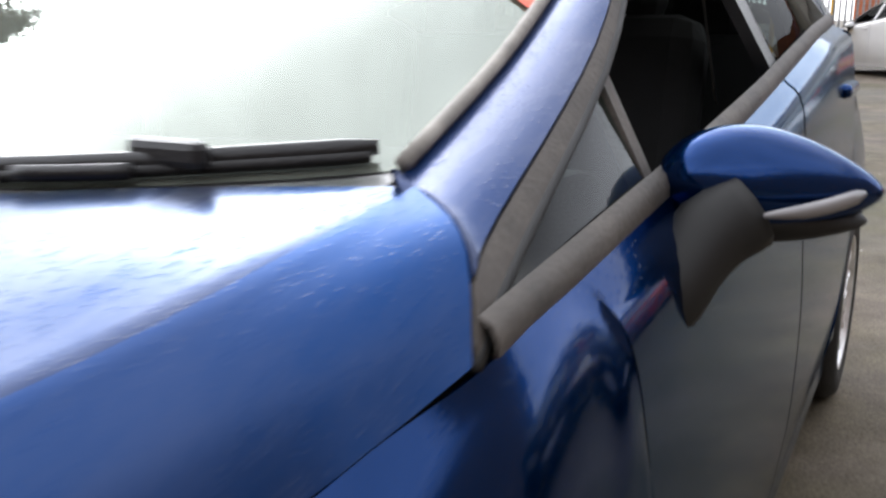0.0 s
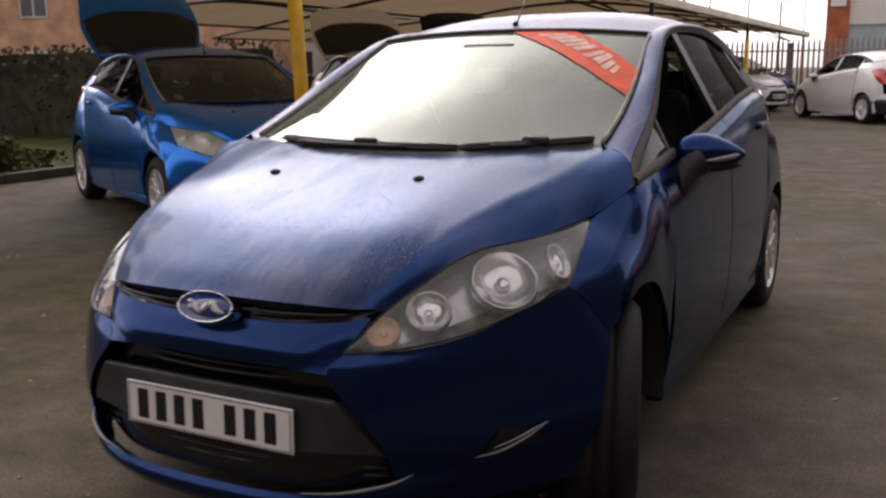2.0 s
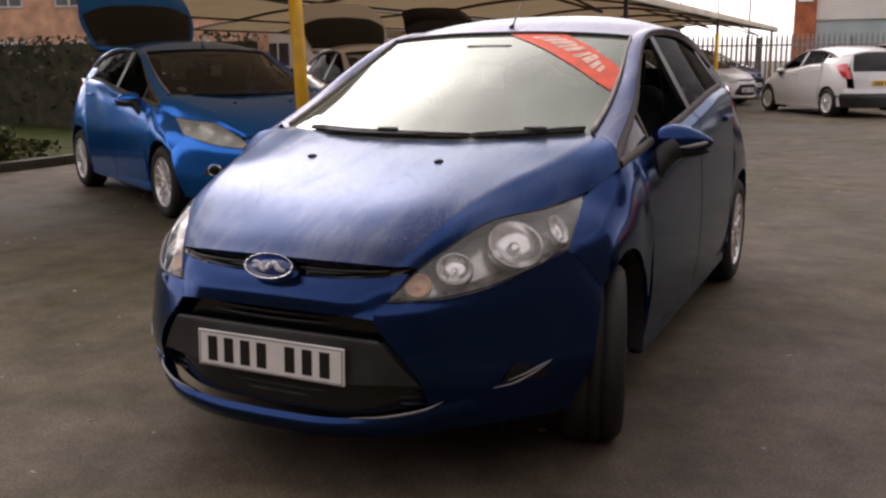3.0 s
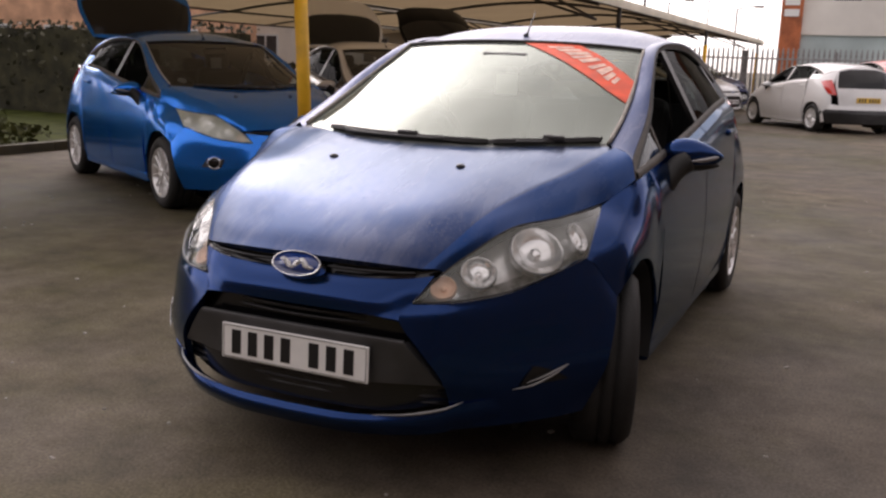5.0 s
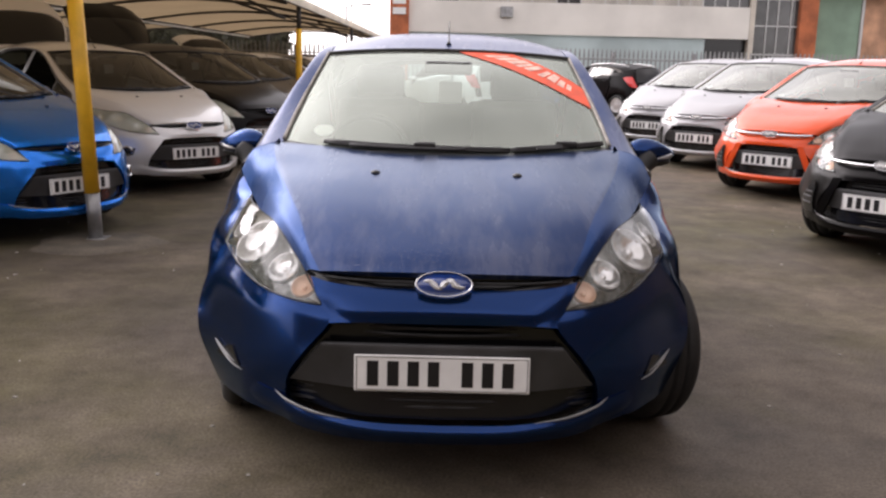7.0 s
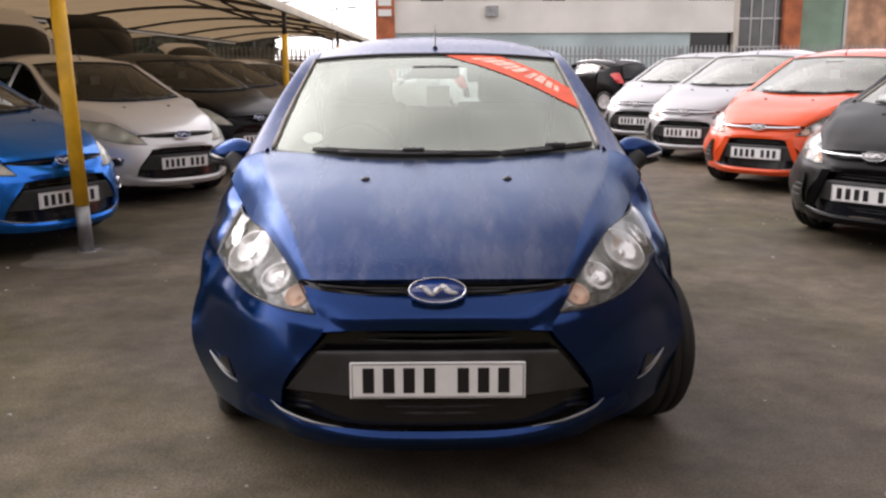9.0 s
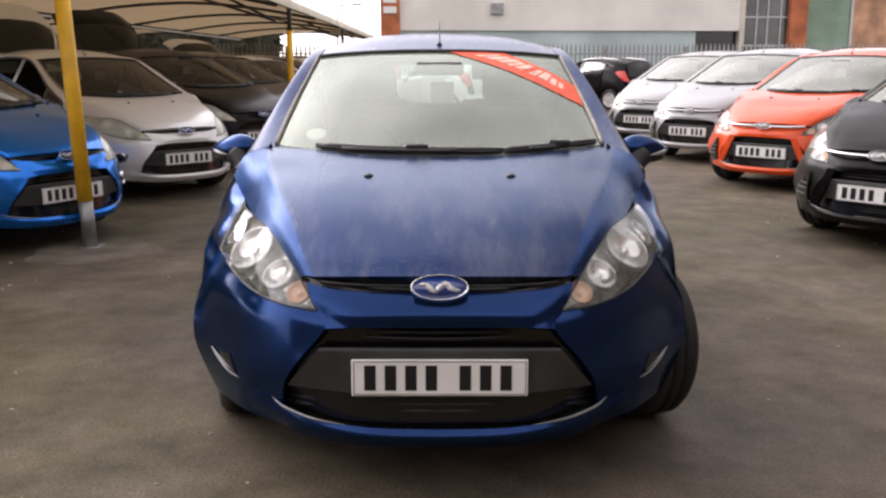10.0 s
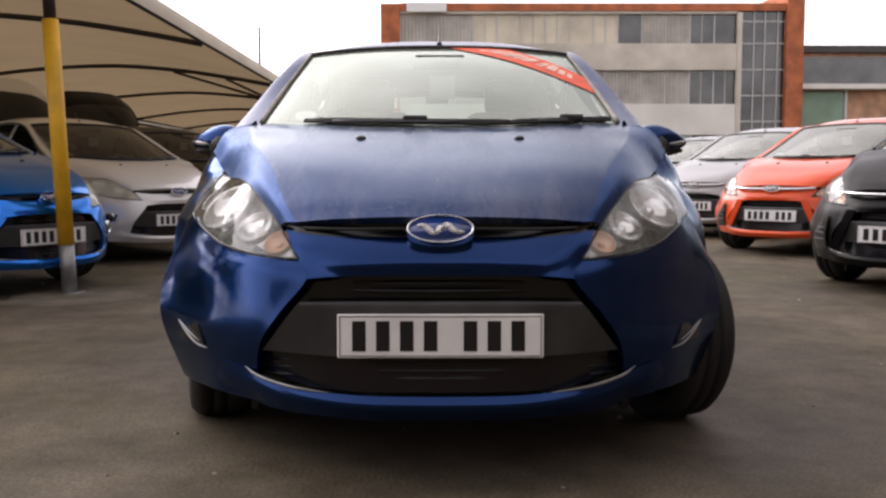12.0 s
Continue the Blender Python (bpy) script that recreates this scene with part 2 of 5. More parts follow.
BELT = material("seat_belt_webbing", (0.32, 0.31, 0.29), 0.8, vary=0.15, vary_scale=40)
DARKSTEEL = material("dark_steel", (0.05, 0.045, 0.04), 0.6, vary=0.3, vary_scale=6)


# ---- mesh helpers ----
def part(name, data, mat, parent=None, label=""):
    """Links a bmesh or mesh as one object under a thing or a part."""
    if isinstance(data, bmesh.types.BMesh):
        me = bpy.data.meshes.new(name)
        data.to_mesh(me)
        data.free()
    else:
        me = data
    if not me.materials:
        me.materials.append(mat)
    ob = new(name, me)
    ob.parent = parent
    if label:
        tagged(ob, label)
    return ob


def thing(name, label, category, m=None, group="", kind=""):
    ob = new(name)
    ob.empty_display_size = 0.2
    if m is not None:
        ob.matrix_basis = m
    return tagged(ob, label, category, group, kind)


def basis(count, samples):
    """Catmull-Rom weights of `count` control points at the given parameters (0 to 1)."""
    s = np.clip(np.asarray(samples, float), 0, 1) * (count - 1)
    k = np.minimum(s.astype(int), count - 2)
    f = s - k
    w = np.zeros((len(s), count + 2))
    for j, c in enumerate((-0.5 * f + f**2 - 0.5 * f**3, 1 - 2.5 * f**2 + 1.5 * f**3, 0.5 * f + 2 * f**2 - 1.5 * f**3, -0.5 * f**2 + 0.5 * f**3)):
        w[np.arange(len(s)), k + j] += c
    m = np.zeros((count + 2, count))
    m[1:-1] = np.eye(count)
    m[0, :2], m[-1, -2:] = (2, -1), (-1, 2)
    return w @ m


def surf(rows, nv=16, nu=16, trim=(0, 0, 0, 0)):
    """A smooth patch through a grid of control points; trim cuts a share off its first row, last row, first and last column."""
    g = np.array(rows, float)
    a = basis(g.shape[0], np.linspace(trim[0], 1 - trim[1], nv))
    b = basis(g.shape[1], np.linspace(trim[2], 1 - trim[3], nu))
    return np.einsum("ai,bj,ijk->abk", a, b, g)


def line(points, n=24):
    p = np.array(points, float)
    return basis(len(p), np.linspace(0, 1, n)) @ p


def faired(g, rounds=50):
    """Evens out the lumps of a patch and keeps its edges and its swell."""
    g = g.copy()
    for k in range(2 * rounds):
        mean = (g[:-2, 1:-1] + g[2:, 1:-1] + g[1:-1, :-2] + g[1:-1, 2:]) / 4
        g[1:-1, 1:-1] += (0.5 if k % 2 == 0 else -0.515) * (mean - g[1:-1, 1:-1])
    return g


def mirror(g):
    return g[:, ::-1] * np.array([-1, 1, 1])


def whole(g):
    """A half patch whose first column lies on the car's middle, made whole."""
    return np.concatenate([mirror(g)[:, :-1], g], 1)


def sheet(name, grids, depth=0.012, centre=(0, 1.9, 0.6)):
    """One mesh of one or more patches, each with its edges folded inwards by depth."""
    verts, faces = [], []
    c = np.array(centre)
    for g in grids:
        nv, nu = g.shape[:2]
        du = np.gradient(g, axis=1)
        dv = np.gradient(g, axis=0)
        nrm = np.cross(du, dv)
        nrm /= np.linalg.norm(nrm, axis=2, keepdims=True) + 1e-9
        flip = ((g - c) * nrm).sum() < 0
        if flip:
            nrm = -nrm
        base = len(verts)
        verts += [tuple(p) for p in g.reshape(-1, 3)]
        for i in range(nv - 1):
            for j in range(nu - 1):
                q = [base + i * nu + j, base + i * nu + j + 1, base + (i + 1) * nu + j + 1, base + (i + 1) * nu + j]
                faces.append(q[::-1] if flip else q)
        if depth:
            rim = [(0, j) for j in range(nu)] + [(i, nu - 1) for i in range(1, nv)] + [(nv - 1, j) for j in range(nu - 2, -1, -1)] + [(i, 0) for i in range(nv - 2, 0, -1)]
            inner = len(verts)
            verts += [tuple(g[i, j] - depth * nrm[i, j]) for i, j in rim]
            outer = len(verts)
            verts += [tuple(g[i, j]) for i, j in rim]
            for k in range(len(rim)):
                k2 = (k + 1) % len(rim)
                q = [outer + k, inner + k, inner + k2, outer + k2]
                faces.append(q if not flip else q[::-1])
    me = bpy.data.meshes.new(name)
    me.from_pydata(verts, [], faces)
    me.polygons.foreach_set("use_smooth", [True] * len(me.polygons))
    me.update()
    return me


def lathe(name, profile, n=48, axis="x", smooth=True):
    """Turns a profile of (along, radius) round an axis."""
    verts, faces = [], []
    for k in range(n):
        a = 2 * math.pi * k / n
        for s, r in profile:
            p = (s, r * math.cos(a), r * math.sin(a))
            verts.append(p if axis == "x" else (p[1], p[2], p[0]) if axis == "z" else (p[1], p[0], p[2]))
    m = len(profile)
    for k in range(n):
        k2 = (k + 1) % n
        faces += [(k * m + i, k * m + i + 1, k2 * m + i + 1, k2 * m + i) for i in range(m - 1)]
    me = bpy.data.meshes.new(name)
    me.from_pydata(verts, [], faces)
    me.polygons.foreach_set("use_smooth", [smooth] * len(me.polygons))
    me.update()
    return me


def block(size, at=(0, 0, 0), bevel=0.0, bm=None, turn=None, segments=2):
    """A box with bevelled edges, added to a bmesh."""
    one = bmesh.new()
    bmesh.ops.create_cube(one, size=1)
    bmesh.ops.scale(one, vec=size, verts=one.verts)
    if bevel:
        bmesh.ops.bevel(one, geom=one.edges[:], offset=bevel, segments=segments, affect="EDGES", profile=0.5)
    m = Matrix.Translation(at) @ (turn or Matrix.Identity(4))
    bmesh.ops.transform(one, matrix=m, verts=one.verts)
    if bm is None:
        return one
    me = bpy.data.meshes.new("piece")
    one.to_mesh(me)
    one.free()
    bm.from_mesh(me)
    bpy.data.meshes.remove(me)
    return bm


def tube(name, points, radius, n=8, closed=False):
    """A round bar along a line; radius may be one number or one a point."""
    p = [Vector(q) for q in points]
    rad = radius if isinstance(radius, (list, tuple, np.ndarray)) else [radius] * len(p)
    verts, faces = [], []
    for i, q in enumerate(p):
        d = (p[min(i + 1, len(p) - 1)] - p[max(i - 1, 0)]).normalized()
        a = d.cross(Vector((0, 0, 1)) if abs(d.z) < 0.9 else Vector((1, 0, 0))).normalized()
        b = d.cross(a)
        for k in range(n):
            t = 2 * math.pi * k / n
            verts.append(q + rad[i] * (a * math.cos(t) + b * math.sin(t)))
    for i in range(len(p) - 1):
        for k in range(n):
            faces.append((i * n + k, i * n + (k + 1) % n, (i + 1) * n + (k + 1) % n, (i + 1) * n + k))
    faces += [tuple(range(n))[::-1], tuple((len(p) - 1) * n + k for k in range(n))]
    me = bpy.data.meshes.new(name)
    me.from_pydata([tuple(v) for v in verts], [], faces)
    me.polygons.foreach_set("use_smooth", [True] * len(me.polygons))
    me.update()
    return me


def ellipsoid(name, radii, at=(0, 0, 0), shape=None):
    bm = bmesh.new()
    bmesh.ops.create_uvsphere(bm, u_segments=28, v_segments=18, radius=1)
    for v in bm.verts:
        p = Vector((v.co.x * radii[0], v.co.y * radii[1], v.co.z * radii[2]))
        v.co = (shape(p) if shape else p) + Vector(at)
    for f in bm.faces:
        f.smooth = True
    return bm


# ---- the hatchback: panels, glass, lamps, wheels, cabin ----
def belt(y):
    return np.interp(y, (0.9, 1.3, 1.9, 2.5, 3.0, 3.5), (0.886, 0.931, 0.995, 1.075, 1.105, 1.10))


def belt_x(y):
    return np.interp(y, (0.9, 1.5, 2.5, 3.0, 3.5), (0.789, 0.800, 0.795, 0.772, 0.70))


def side_x(y):
    return np.interp(y, (0.9, 1.3, 2.4, 3.0, 3.5, 3.85), (0.848, 0.856, 0.861, 0.858, 0.80, 0.66))


def side_point(y, row):
    """Height by height down the car's flank, from the window line (0) to the sill (6)."""
    b, x, w = belt_x(y), belt(y), side_x(y)
    return ((b, y, x), (b + 0.62 * (w - b), y, x - 0.055), (w - 0.008, y, 0.75), (w, y, 0.60), (w - 0.004, y, 0.42), (w - 0.02, y, 0.29), (w - 0.035, y, 0.205))[row]


def flank(fronts, rears, cols=5):
    return [[side_point(f + (r - f) * c / (cols - 1), k) for c in range(cols)] for k, (f, r) in enumerate(zip(fronts, rears))]


ARCH_R = 0.345
AXLE_F, AXLE_R, AXLE_Z = 0.80, 3.285, 0.295
SCREEN_MID = ((0, 0.885, 0.972), (0, 1.2, 1.122), (0, 1.51, 1.255), (0, 1.805, 1.363))
SCREEN_SIDE = ((0.645, 1.075, 0.993), (0.636, 1.3, 1.078), (0.612, 1.54, 1.185), (0.567, 1.862, 1.338))
ROOF_MID = ((0, 1.81, 1.367), (0, 2.15, 1.440), (0, 2.65, 1.466), (0, 3.2, 1.43), (0, 3.6, 1.362))
ROOF_SIDE = ((0.565, 1.87, 1.343), (0.562, 2.2, 1.386), (0.556, 2.7, 1.392), (0.54, 3.2, 1.35), (0.51, 3.55, 1.29))
RAIL = ((0.786, 0.93, 0.889), (0.768, 1.03, 0.935), (0.728, 1.36, 1.075), (0.672, 1.62, 1.218), (0.616, 1.92, 1.335), (0.598, 2.3, 1.366), (0.604, 2.7, 1.352), (0.645, 3.02, 1.27), (0.705, 3.2, 1.16))
LAMP_TOP = ((0.366, 0.062, 0.592), (0.424, 0.142, 0.669), (0.475, 0.226, 0.720), (0.552, 0.352, 0.784), (0.637, 0.538, 0.796), (0.690, 0.65, 0.808), (0.713, 0.765, 0.818))
LAMP_LOW = ((0.366, 0.06, 0.588), (0.45, 0.088, 0.596), (0.52, 0.14, 0.604), (0.60, 0.228, 0.619), (0.668, 0.33, 0.648), (0.712, 0.42, 0.668), (0.748, 0.50, 0.69))


BUMPER_SIDE = [
    [(0.366, 0.06, 0.586), (0.47, 0.104, 0.592), (0.58, 0.205, 0.608), (0.68, 0.347, 0.646), (0.748, 0.495, 0.684), (0.834, 0.572, 0.56)],
    [(0.340, 0.027, 0.542), (0.46, 0.079, 0.545), (0.59, 0.185, 0.55), (0.70, 0.33, 0.565), (0.786, 0.465, 0.565), (0.846, 0.525, 0.50)],
    [(0.415, 0.032, 0.45), (0.50, 0.085, 0.45), (0.61, 0.185, 0.45), (0.71, 0.315, 0.45), (0.79, 0.425, 0.45), (0.849, 0.485, 0.43)],
    [(0.470, 0.062, 0.36), (0.54, 0.113, 0.36), (0.63, 0.195, 0.36), (0.715, 0.305, 0.36), (0.782, 0.40, 0.36), (0.836, 0.472, 0.35)],
    [(0.485, 0.115, 0.225), (0.545, 0.152, 0.22), (0.612, 0.212, 0.215), (0.675, 0.30, 0.21), (0.728, 0.38, 0.207), (0.775, 0.462, 0.205)],
]


def bow(mid, side, power, share=(0, 0.3, 0.6, 0.85, 1.0)):
    """A patch from a middle line to a side line that curves down towards the side."""
    return [[tuple(m + (s - m) * (u if k == 0 else u**power) for k, (m, s) in enumerate(zip(a, b))) for u in share] for a, b in zip(mid, side)]


SCREEN_GRID = bow(SCREEN_MID, SCREEN_SIDE, 2.4)


def on_screen(x, t, off=0.0):
    """A place on the windscreen: metres from the middle, share of the height, metres outwards."""
    g = np.array(SCREEN_GRID)
    rowpts = np.einsum("i,ijk->jk", basis(4, [t])[0], g)
    u = np.interp(abs(x), rowpts[:, 0], np.linspace(0, 1, 5))
    p = basis(5, [u])[0] @ rowpts
    return Vector((math.copysign(p[0], x), p[1], p[2])) + Vector((0, -0.42, 0.9)) * off


def number_plate(owner, at, mat, group_bars, face=-1, tilt=0):
    """A plate with its characters as plain bars."""
    base = part("number_plate", block((0.52, 0.008, 0.111), (0, 0, 0), 0.003), mat, owner, "number plate with plain dark bars")
    base.matrix_basis = Matrix.Translation(at) @ pose(0, 0, 0, tilt, 0, 0)
    rim = bmesh.new()
    for sz, p in (((0.508, 0.002, 0.0025), (0, 0, 0.05)), ((0.508, 0.002, 0.0025), (0, 0, -0.05)), ((0.0025, 0.002, 0.1), (0.253, 0, 0)), ((0.0025, 0.002, 0.1), (-0.253, 0, 0))):
        block(sz, (p[0], face * 0.0042, p[2]), 0, rim)
    part("plate_border", rim, STEEL, base)
    for x in group_bars:
        part("character_bar", block((0.034, 0.002, 0.076), (x, face * 0.0044, 0)), INK, base)
    return base


BARS = (-0.205, -0.145, -0.085, -0.025, 0.075, 0.135, 0.195)


def wheel(owner, x, y, turn=0.0, spokes=14):
    s = 1 if x > 0 else -1
    hub = part("wheel", lathe("wheel", [(0.0, 0.0), (0.012, 0.03), (0.012, 0.034), (-0.02, 0.05), (-0.05, 0.10), (-0.055, 0.16), (-0.02, 0.183), (0.01, 0.195), (0.014, 0.2), (0.004, 0.203), (-0.09, 0.19), (-0.17, 0.2)], 40), ALLOY, owner, "silver spoked wheel")
    tyre = part("tyre", lathe("tyre", [(-0.005, 0.196), (0.012, 0.205), (0.02, 0.235), (0.015, 0.268), (0.0, 0.284), (-0.012, 0.2925), (-0.045, 0.295), (-0.047, 0.287), (-0.055, 0.287), (-0.057, 0.296), (-0.088, 0.296), (-0.09, 0.288), (-0.098, 0.288), (-0.1, 0.296), (-0.14, 0.295), (-0.165, 0.29), (-0.182, 0.275), (-0.188, 0.235), (-0.175, 0.2)], 56), RUBBER, hub, "black rubber tyre")
    one = bmesh.new()
    for z, w, d in ((0.055, 0.026, 0.016), (0.11, 0.019, 0.014), (0.165, 0.024, 0.018)):
        block((d, w, 0.062), (-0.006, 0, z + 0.01), 0.005, one, segments=1)
    bars = bpy.data.meshes.new("spoke")
    one.to_mesh(bars)
    one.free()
    for k in range(spokes):
        sp = part("spoke", bars, ALLOY, hub)
        sp.matrix_basis = pose(0, 0, 0, 360 * k / spokes, 0, 0)
    part("disc", lathe("disc", [(-0.06, 0.02), (-0.06, 0.16), (-0.075, 0.165)], 24), DARKSTEEL, hub)
    hub.matrix_basis = pose(x, y, AXLE_Z, 0, 0, turn + (0 if s > 0 else 180))
    return hub


def both(g):
    return (g, mirror(g))


def hatchback(name, label, body, top=None, wet=None, soft=None, steer=0.0, sticker=False, lowered=False):
    car = thing(name, label, "car")
    # bonnet
    bonnet = [
        [(0, 0.03, 0.700), (0.14, 0.036, 0.698), (0.28, 0.062, 0.692), (0.375, 0.10, 0.683), (0.424, 0.142, 0.672)],
        [(0, 0.12, 0.752), (0.15, 0.128, 0.752), (0.31, 0.15, 0.749), (0.42, 0.18, 0.740), (0.475, 0.224, 0.722)],
        [(0, 0.30, 0.825), (0.16, 0.305, 0.826), (0.33, 0.315, 0.828), (0.475, 0.335, 0.821), (0.553, 0.353, 0.787)],
        [(0, 0.52, 0.890), (0.17, 0.52, 0.891), (0.37, 0.53, 0.895), (0.55, 0.535, 0.882), (0.639, 0.538, 0.799)],
        [(0, 0.72, 0.937), (0.19, 0.72, 0.938), (0.41, 0.735, 0.941), (0.615, 0.75, 0.924), (0.715, 0.765, 0.824)],
        [(0, 0.79, 0.952), (0.205, 0.80, 0.954), (0.437, 0.848, 0.963), (0.652, 0.90, 0.960), (0.754, 0.848, 0.857)],
        [(0, 0.86, 0.966), (0.22, 0.875, 0.968), (0.46, 0.955, 0.982), (0.675, 1.04, 0.987), (0.784, 0.925, 0.889)],
    ]
    # a firm crease parts the flat top from the sloping shoulder
    crown = surf([r[:4] for r in bonnet], 40, 26)
    fuller = ((0.004, -0.002, 0.005),) * 4 + ((0.006, -0.002, 0.009), (0.012, 0, 0.016), (0.018, 0, 0.024))
    shoulder = surf([[r[3], tuple(0.5 * p + 0.5 * q + e for p, q, e in zip(r[3], r[4], f)), r[4]] for r, f in zip(bonnet, fuller)], 40, 10, (0, 0, 0, 0.004))
    half = np.concatenate([crown, faired(shoulder, 30)[:, 1:]], 1)
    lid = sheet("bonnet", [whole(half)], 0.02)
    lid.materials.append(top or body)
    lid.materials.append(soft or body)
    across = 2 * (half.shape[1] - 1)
    # The shoulders take the copy with sky brightness put into its colour.
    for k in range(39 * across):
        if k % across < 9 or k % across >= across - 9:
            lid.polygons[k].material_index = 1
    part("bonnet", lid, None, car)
    # nose, bumper sides and lip
    nose = [
        [(0, 0.05, 0.646), (0.12, 0.052, 0.646), (0.25, 0.063, 0.646), (0.34, 0.085, 0.652), (0.405, 0.12, 0.662)],
        [(0, 0.022, 0.62), (0.12, 0.026, 0.62), (0.25, 0.04, 0.619), (0.335, 0.06, 0.62), (0.388, 0.088, 0.627)],
        [(0, 0.0, 0.585), (0.12, 0.003, 0.585), (0.25, 0.016, 0.584), (0.325, 0.040, 0.582), (0.366, 0.06, 0.586)],
        [(0, 0.0, 0.552), (0.12, 0.002, 0.552), (0.23, 0.007, 0.551), (0.29, 0.014, 0.548), (0.34, 0.027, 0.542)],
    ]
    lip = [
        [(0, -0.034, 0.252), (0.2, -0.026, 0.254), (0.36, 0.012, 0.264), (0.45, 0.06, 0.278), (0.502, 0.096, 0.294), (0.575, 0.150, 0.308), (0.65, 0.240, 0.315)],
        [(0, -0.048, 0.226), (0.2, -0.039, 0.227), (0.36, 0.004, 0.235), (0.45, 0.056, 0.247), (0.50, 0.094, 0.256), (0.58, 0.162, 0.258), (0.65, 0.252, 0.26)],
        [(0, -0.02, 0.188), (0.2, -0.01, 0.189), (0.36, 0.032, 0.195), (0.45, 0.085, 0.200), (0.485, 0.118, 0.206), (0.565, 0.184, 0.208), (0.64, 0.264, 0.21)],
    ]
    wing_grid = faired(surf(BUMPER_SIDE, 26, 26))
    part("front_bumper", sheet("front_bumper", [whole(surf(nose, 14, 20)), *both(wing_grid), whole(surf(lip, 10, 24))], 0.025), body, car)
    # black mouth of the bumper: backing, plinth, slats
    mouth = [
        [(0, 0.045, 0.56), (0.2, 0.05, 0.558), (0.34, 0.07, 0.55)],
        [(0, 0.045, 0.42), (0.25, 0.055, 0.42), (0.44, 0.09, 0.42)],
        [(0, 0.02, 0.25), (0.28, 0.04, 0.255), (0.50, 0.14, 0.285)],
    ]
    part("grille_backing", sheet("grille_backing", [whole(surf(mouth, 10, 14))], 0.0), GLOSSBLACK, car)
    plinth = [
        [(0, 0.02, 0.486), (0.18, 0.023, 0.486), (0.355, 0.034, 0.483)],
        [(0, 0.008, 0.478), (0.18, 0.011, 0.478), (0.364, 0.022, 0.475)],
        [(0, 0.008, 0.41), (0.2, 0.013, 0.41), (0.415, 0.042, 0.412)],
        [(0, 0.012, 0.342), (0.22, 0.02, 0.342), (0.462, 0.072, 0.352)],
    ]
    part("plate_plinth", sheet("plate_plinth", [whole(surf(plinth, 14, 20))], 0.03), PLINTH, car, "satin black plastic plate holder")
    for z, wide in ((0.51, 0.33), (0.53, 0.32), (0.325, 0.46), (0.305, 0.47), (0.285, 0.47)):
        g = [(x * wide, 0.03 + 0.075 * abs(x) ** 2.2 * (wide / 0.4), z) for x in np.linspace(-1, 1, 15)]
        part("grille_slat", tube("grille_slat", g, 0.0055, 6), PLASTIC, car)
    for s in (1, -1):
        edge_line = line([(s * 0.515, 0.108, 0.302), (s * 0.47, 0.066, 0.284), (s * 0.38, 0.014, 0.268), (s * 0.28, -0.012, 0.258)], 14)
        part("mouth_trim", tube("mouth_trim", edge_line, [0.0012 + 0.0035 * math.sin(math.pi * k / 13) for k in range(14)], 6), STEEL, car, "thin bright trim under the grille")
    number_plate(car, (0, 0.0, 0.4005), PLATEWHITE, BARS, -1, -2)
    # slot under the bonnet with bars, badge
    slot = [
        [(0, 0.055, 0.704), (0.2, 0.062, 0.70), (0.36, 0.10, 0.69), (0.42, 0.15, 0.68)],
        [(0, 0.075, 0.672), (0.2, 0.08, 0.671), (0.34, 0.10, 0.67), (0.41, 0.145, 0.67)],
        [(0, 0.06, 0.642), (0.2, 0.068, 0.643), (0.34, 0.095, 0.65), (0.41, 0.13, 0.66)],
    ]
    part("bonnet_slot", sheet("bonnet_slot", [whole(surf(slot, 8, 18))], 0.0), GLOSSBLACK, car)
    for s in (1, -1):
        g = line([(s * 0.09, 0.045, 0.668), (s * 0.2, 0.052, 0.667), (s * 0.30, 0.075, 0.667), (s * 0.355, 0.098, 0.668)])
        part("slot_bar", tube("slot_bar", g, 0.005, 6), PLASTIC, car)
    badge = part("badge", lathe("badge", [(0.012, 0.0), (0.012, 0.9), (0.010, 0.92)], 40, "y"), BADGEBLUE, car, "blue oval badge with a chrome rim")
    badge.matrix_basis = Matrix.Translation((0, 0.028, 0.664)) @ pose(0, 0, 0, -28, 0, 0) @ Matrix.Diagonal((0.088, -1, 0.04, 1))
    part("badge_rim", lathe("badge_rim", [(-0.02, 0.98), (0.008, 1.0), (0.015, 0.96), (0.015, 0.91), (0.009, 0.89)], 40, "y"), CHROME, badge)
    script = (tube("badge_script", [(x, 0.0, 0.34 * math.sin(9 * x) * (1 - x * x)) for x in np.linspace(-0.62, 0.62, 26)], [0.09 + 0.06 * abs(math.sin(4 * k)) for k in range(26)], 6))
    script.transform(Matrix.Translation((0, 0.012, 0)) @ Matrix.Diagonal((1, 0.02, 1, 1)))
    part("badge_script", script, PLATEWHITE, badge, "pale wavy stroke")
    # front wings
    outer = ((0.750, 0.505, 0.682), (0.729, 0.65, 0.768), (0.713, 0.768, 0.817), (0.752, 0.85, 0.856), (0.789, 0.94, 0.888), side_point(1.10, 0), side_point(1.125, 1), side_point(1.15, 2), side_point(1.17, 3), side_point(1.195, 6))
    inner = ((0.836, 0.575, 0.552), (0.849, 0.66, 0.606), (0.853, 0.77, 0.637), (0.855, 0.87, 0.632), (0.855, 0.95, 0.61), (0.854, 1.01, 0.57), (0.853, 1.05, 0.53), (0.853, 1.09, 0.48), (0.851, 1.14, 0.35), (0.823, 1.15, 0.205))
    rows = []
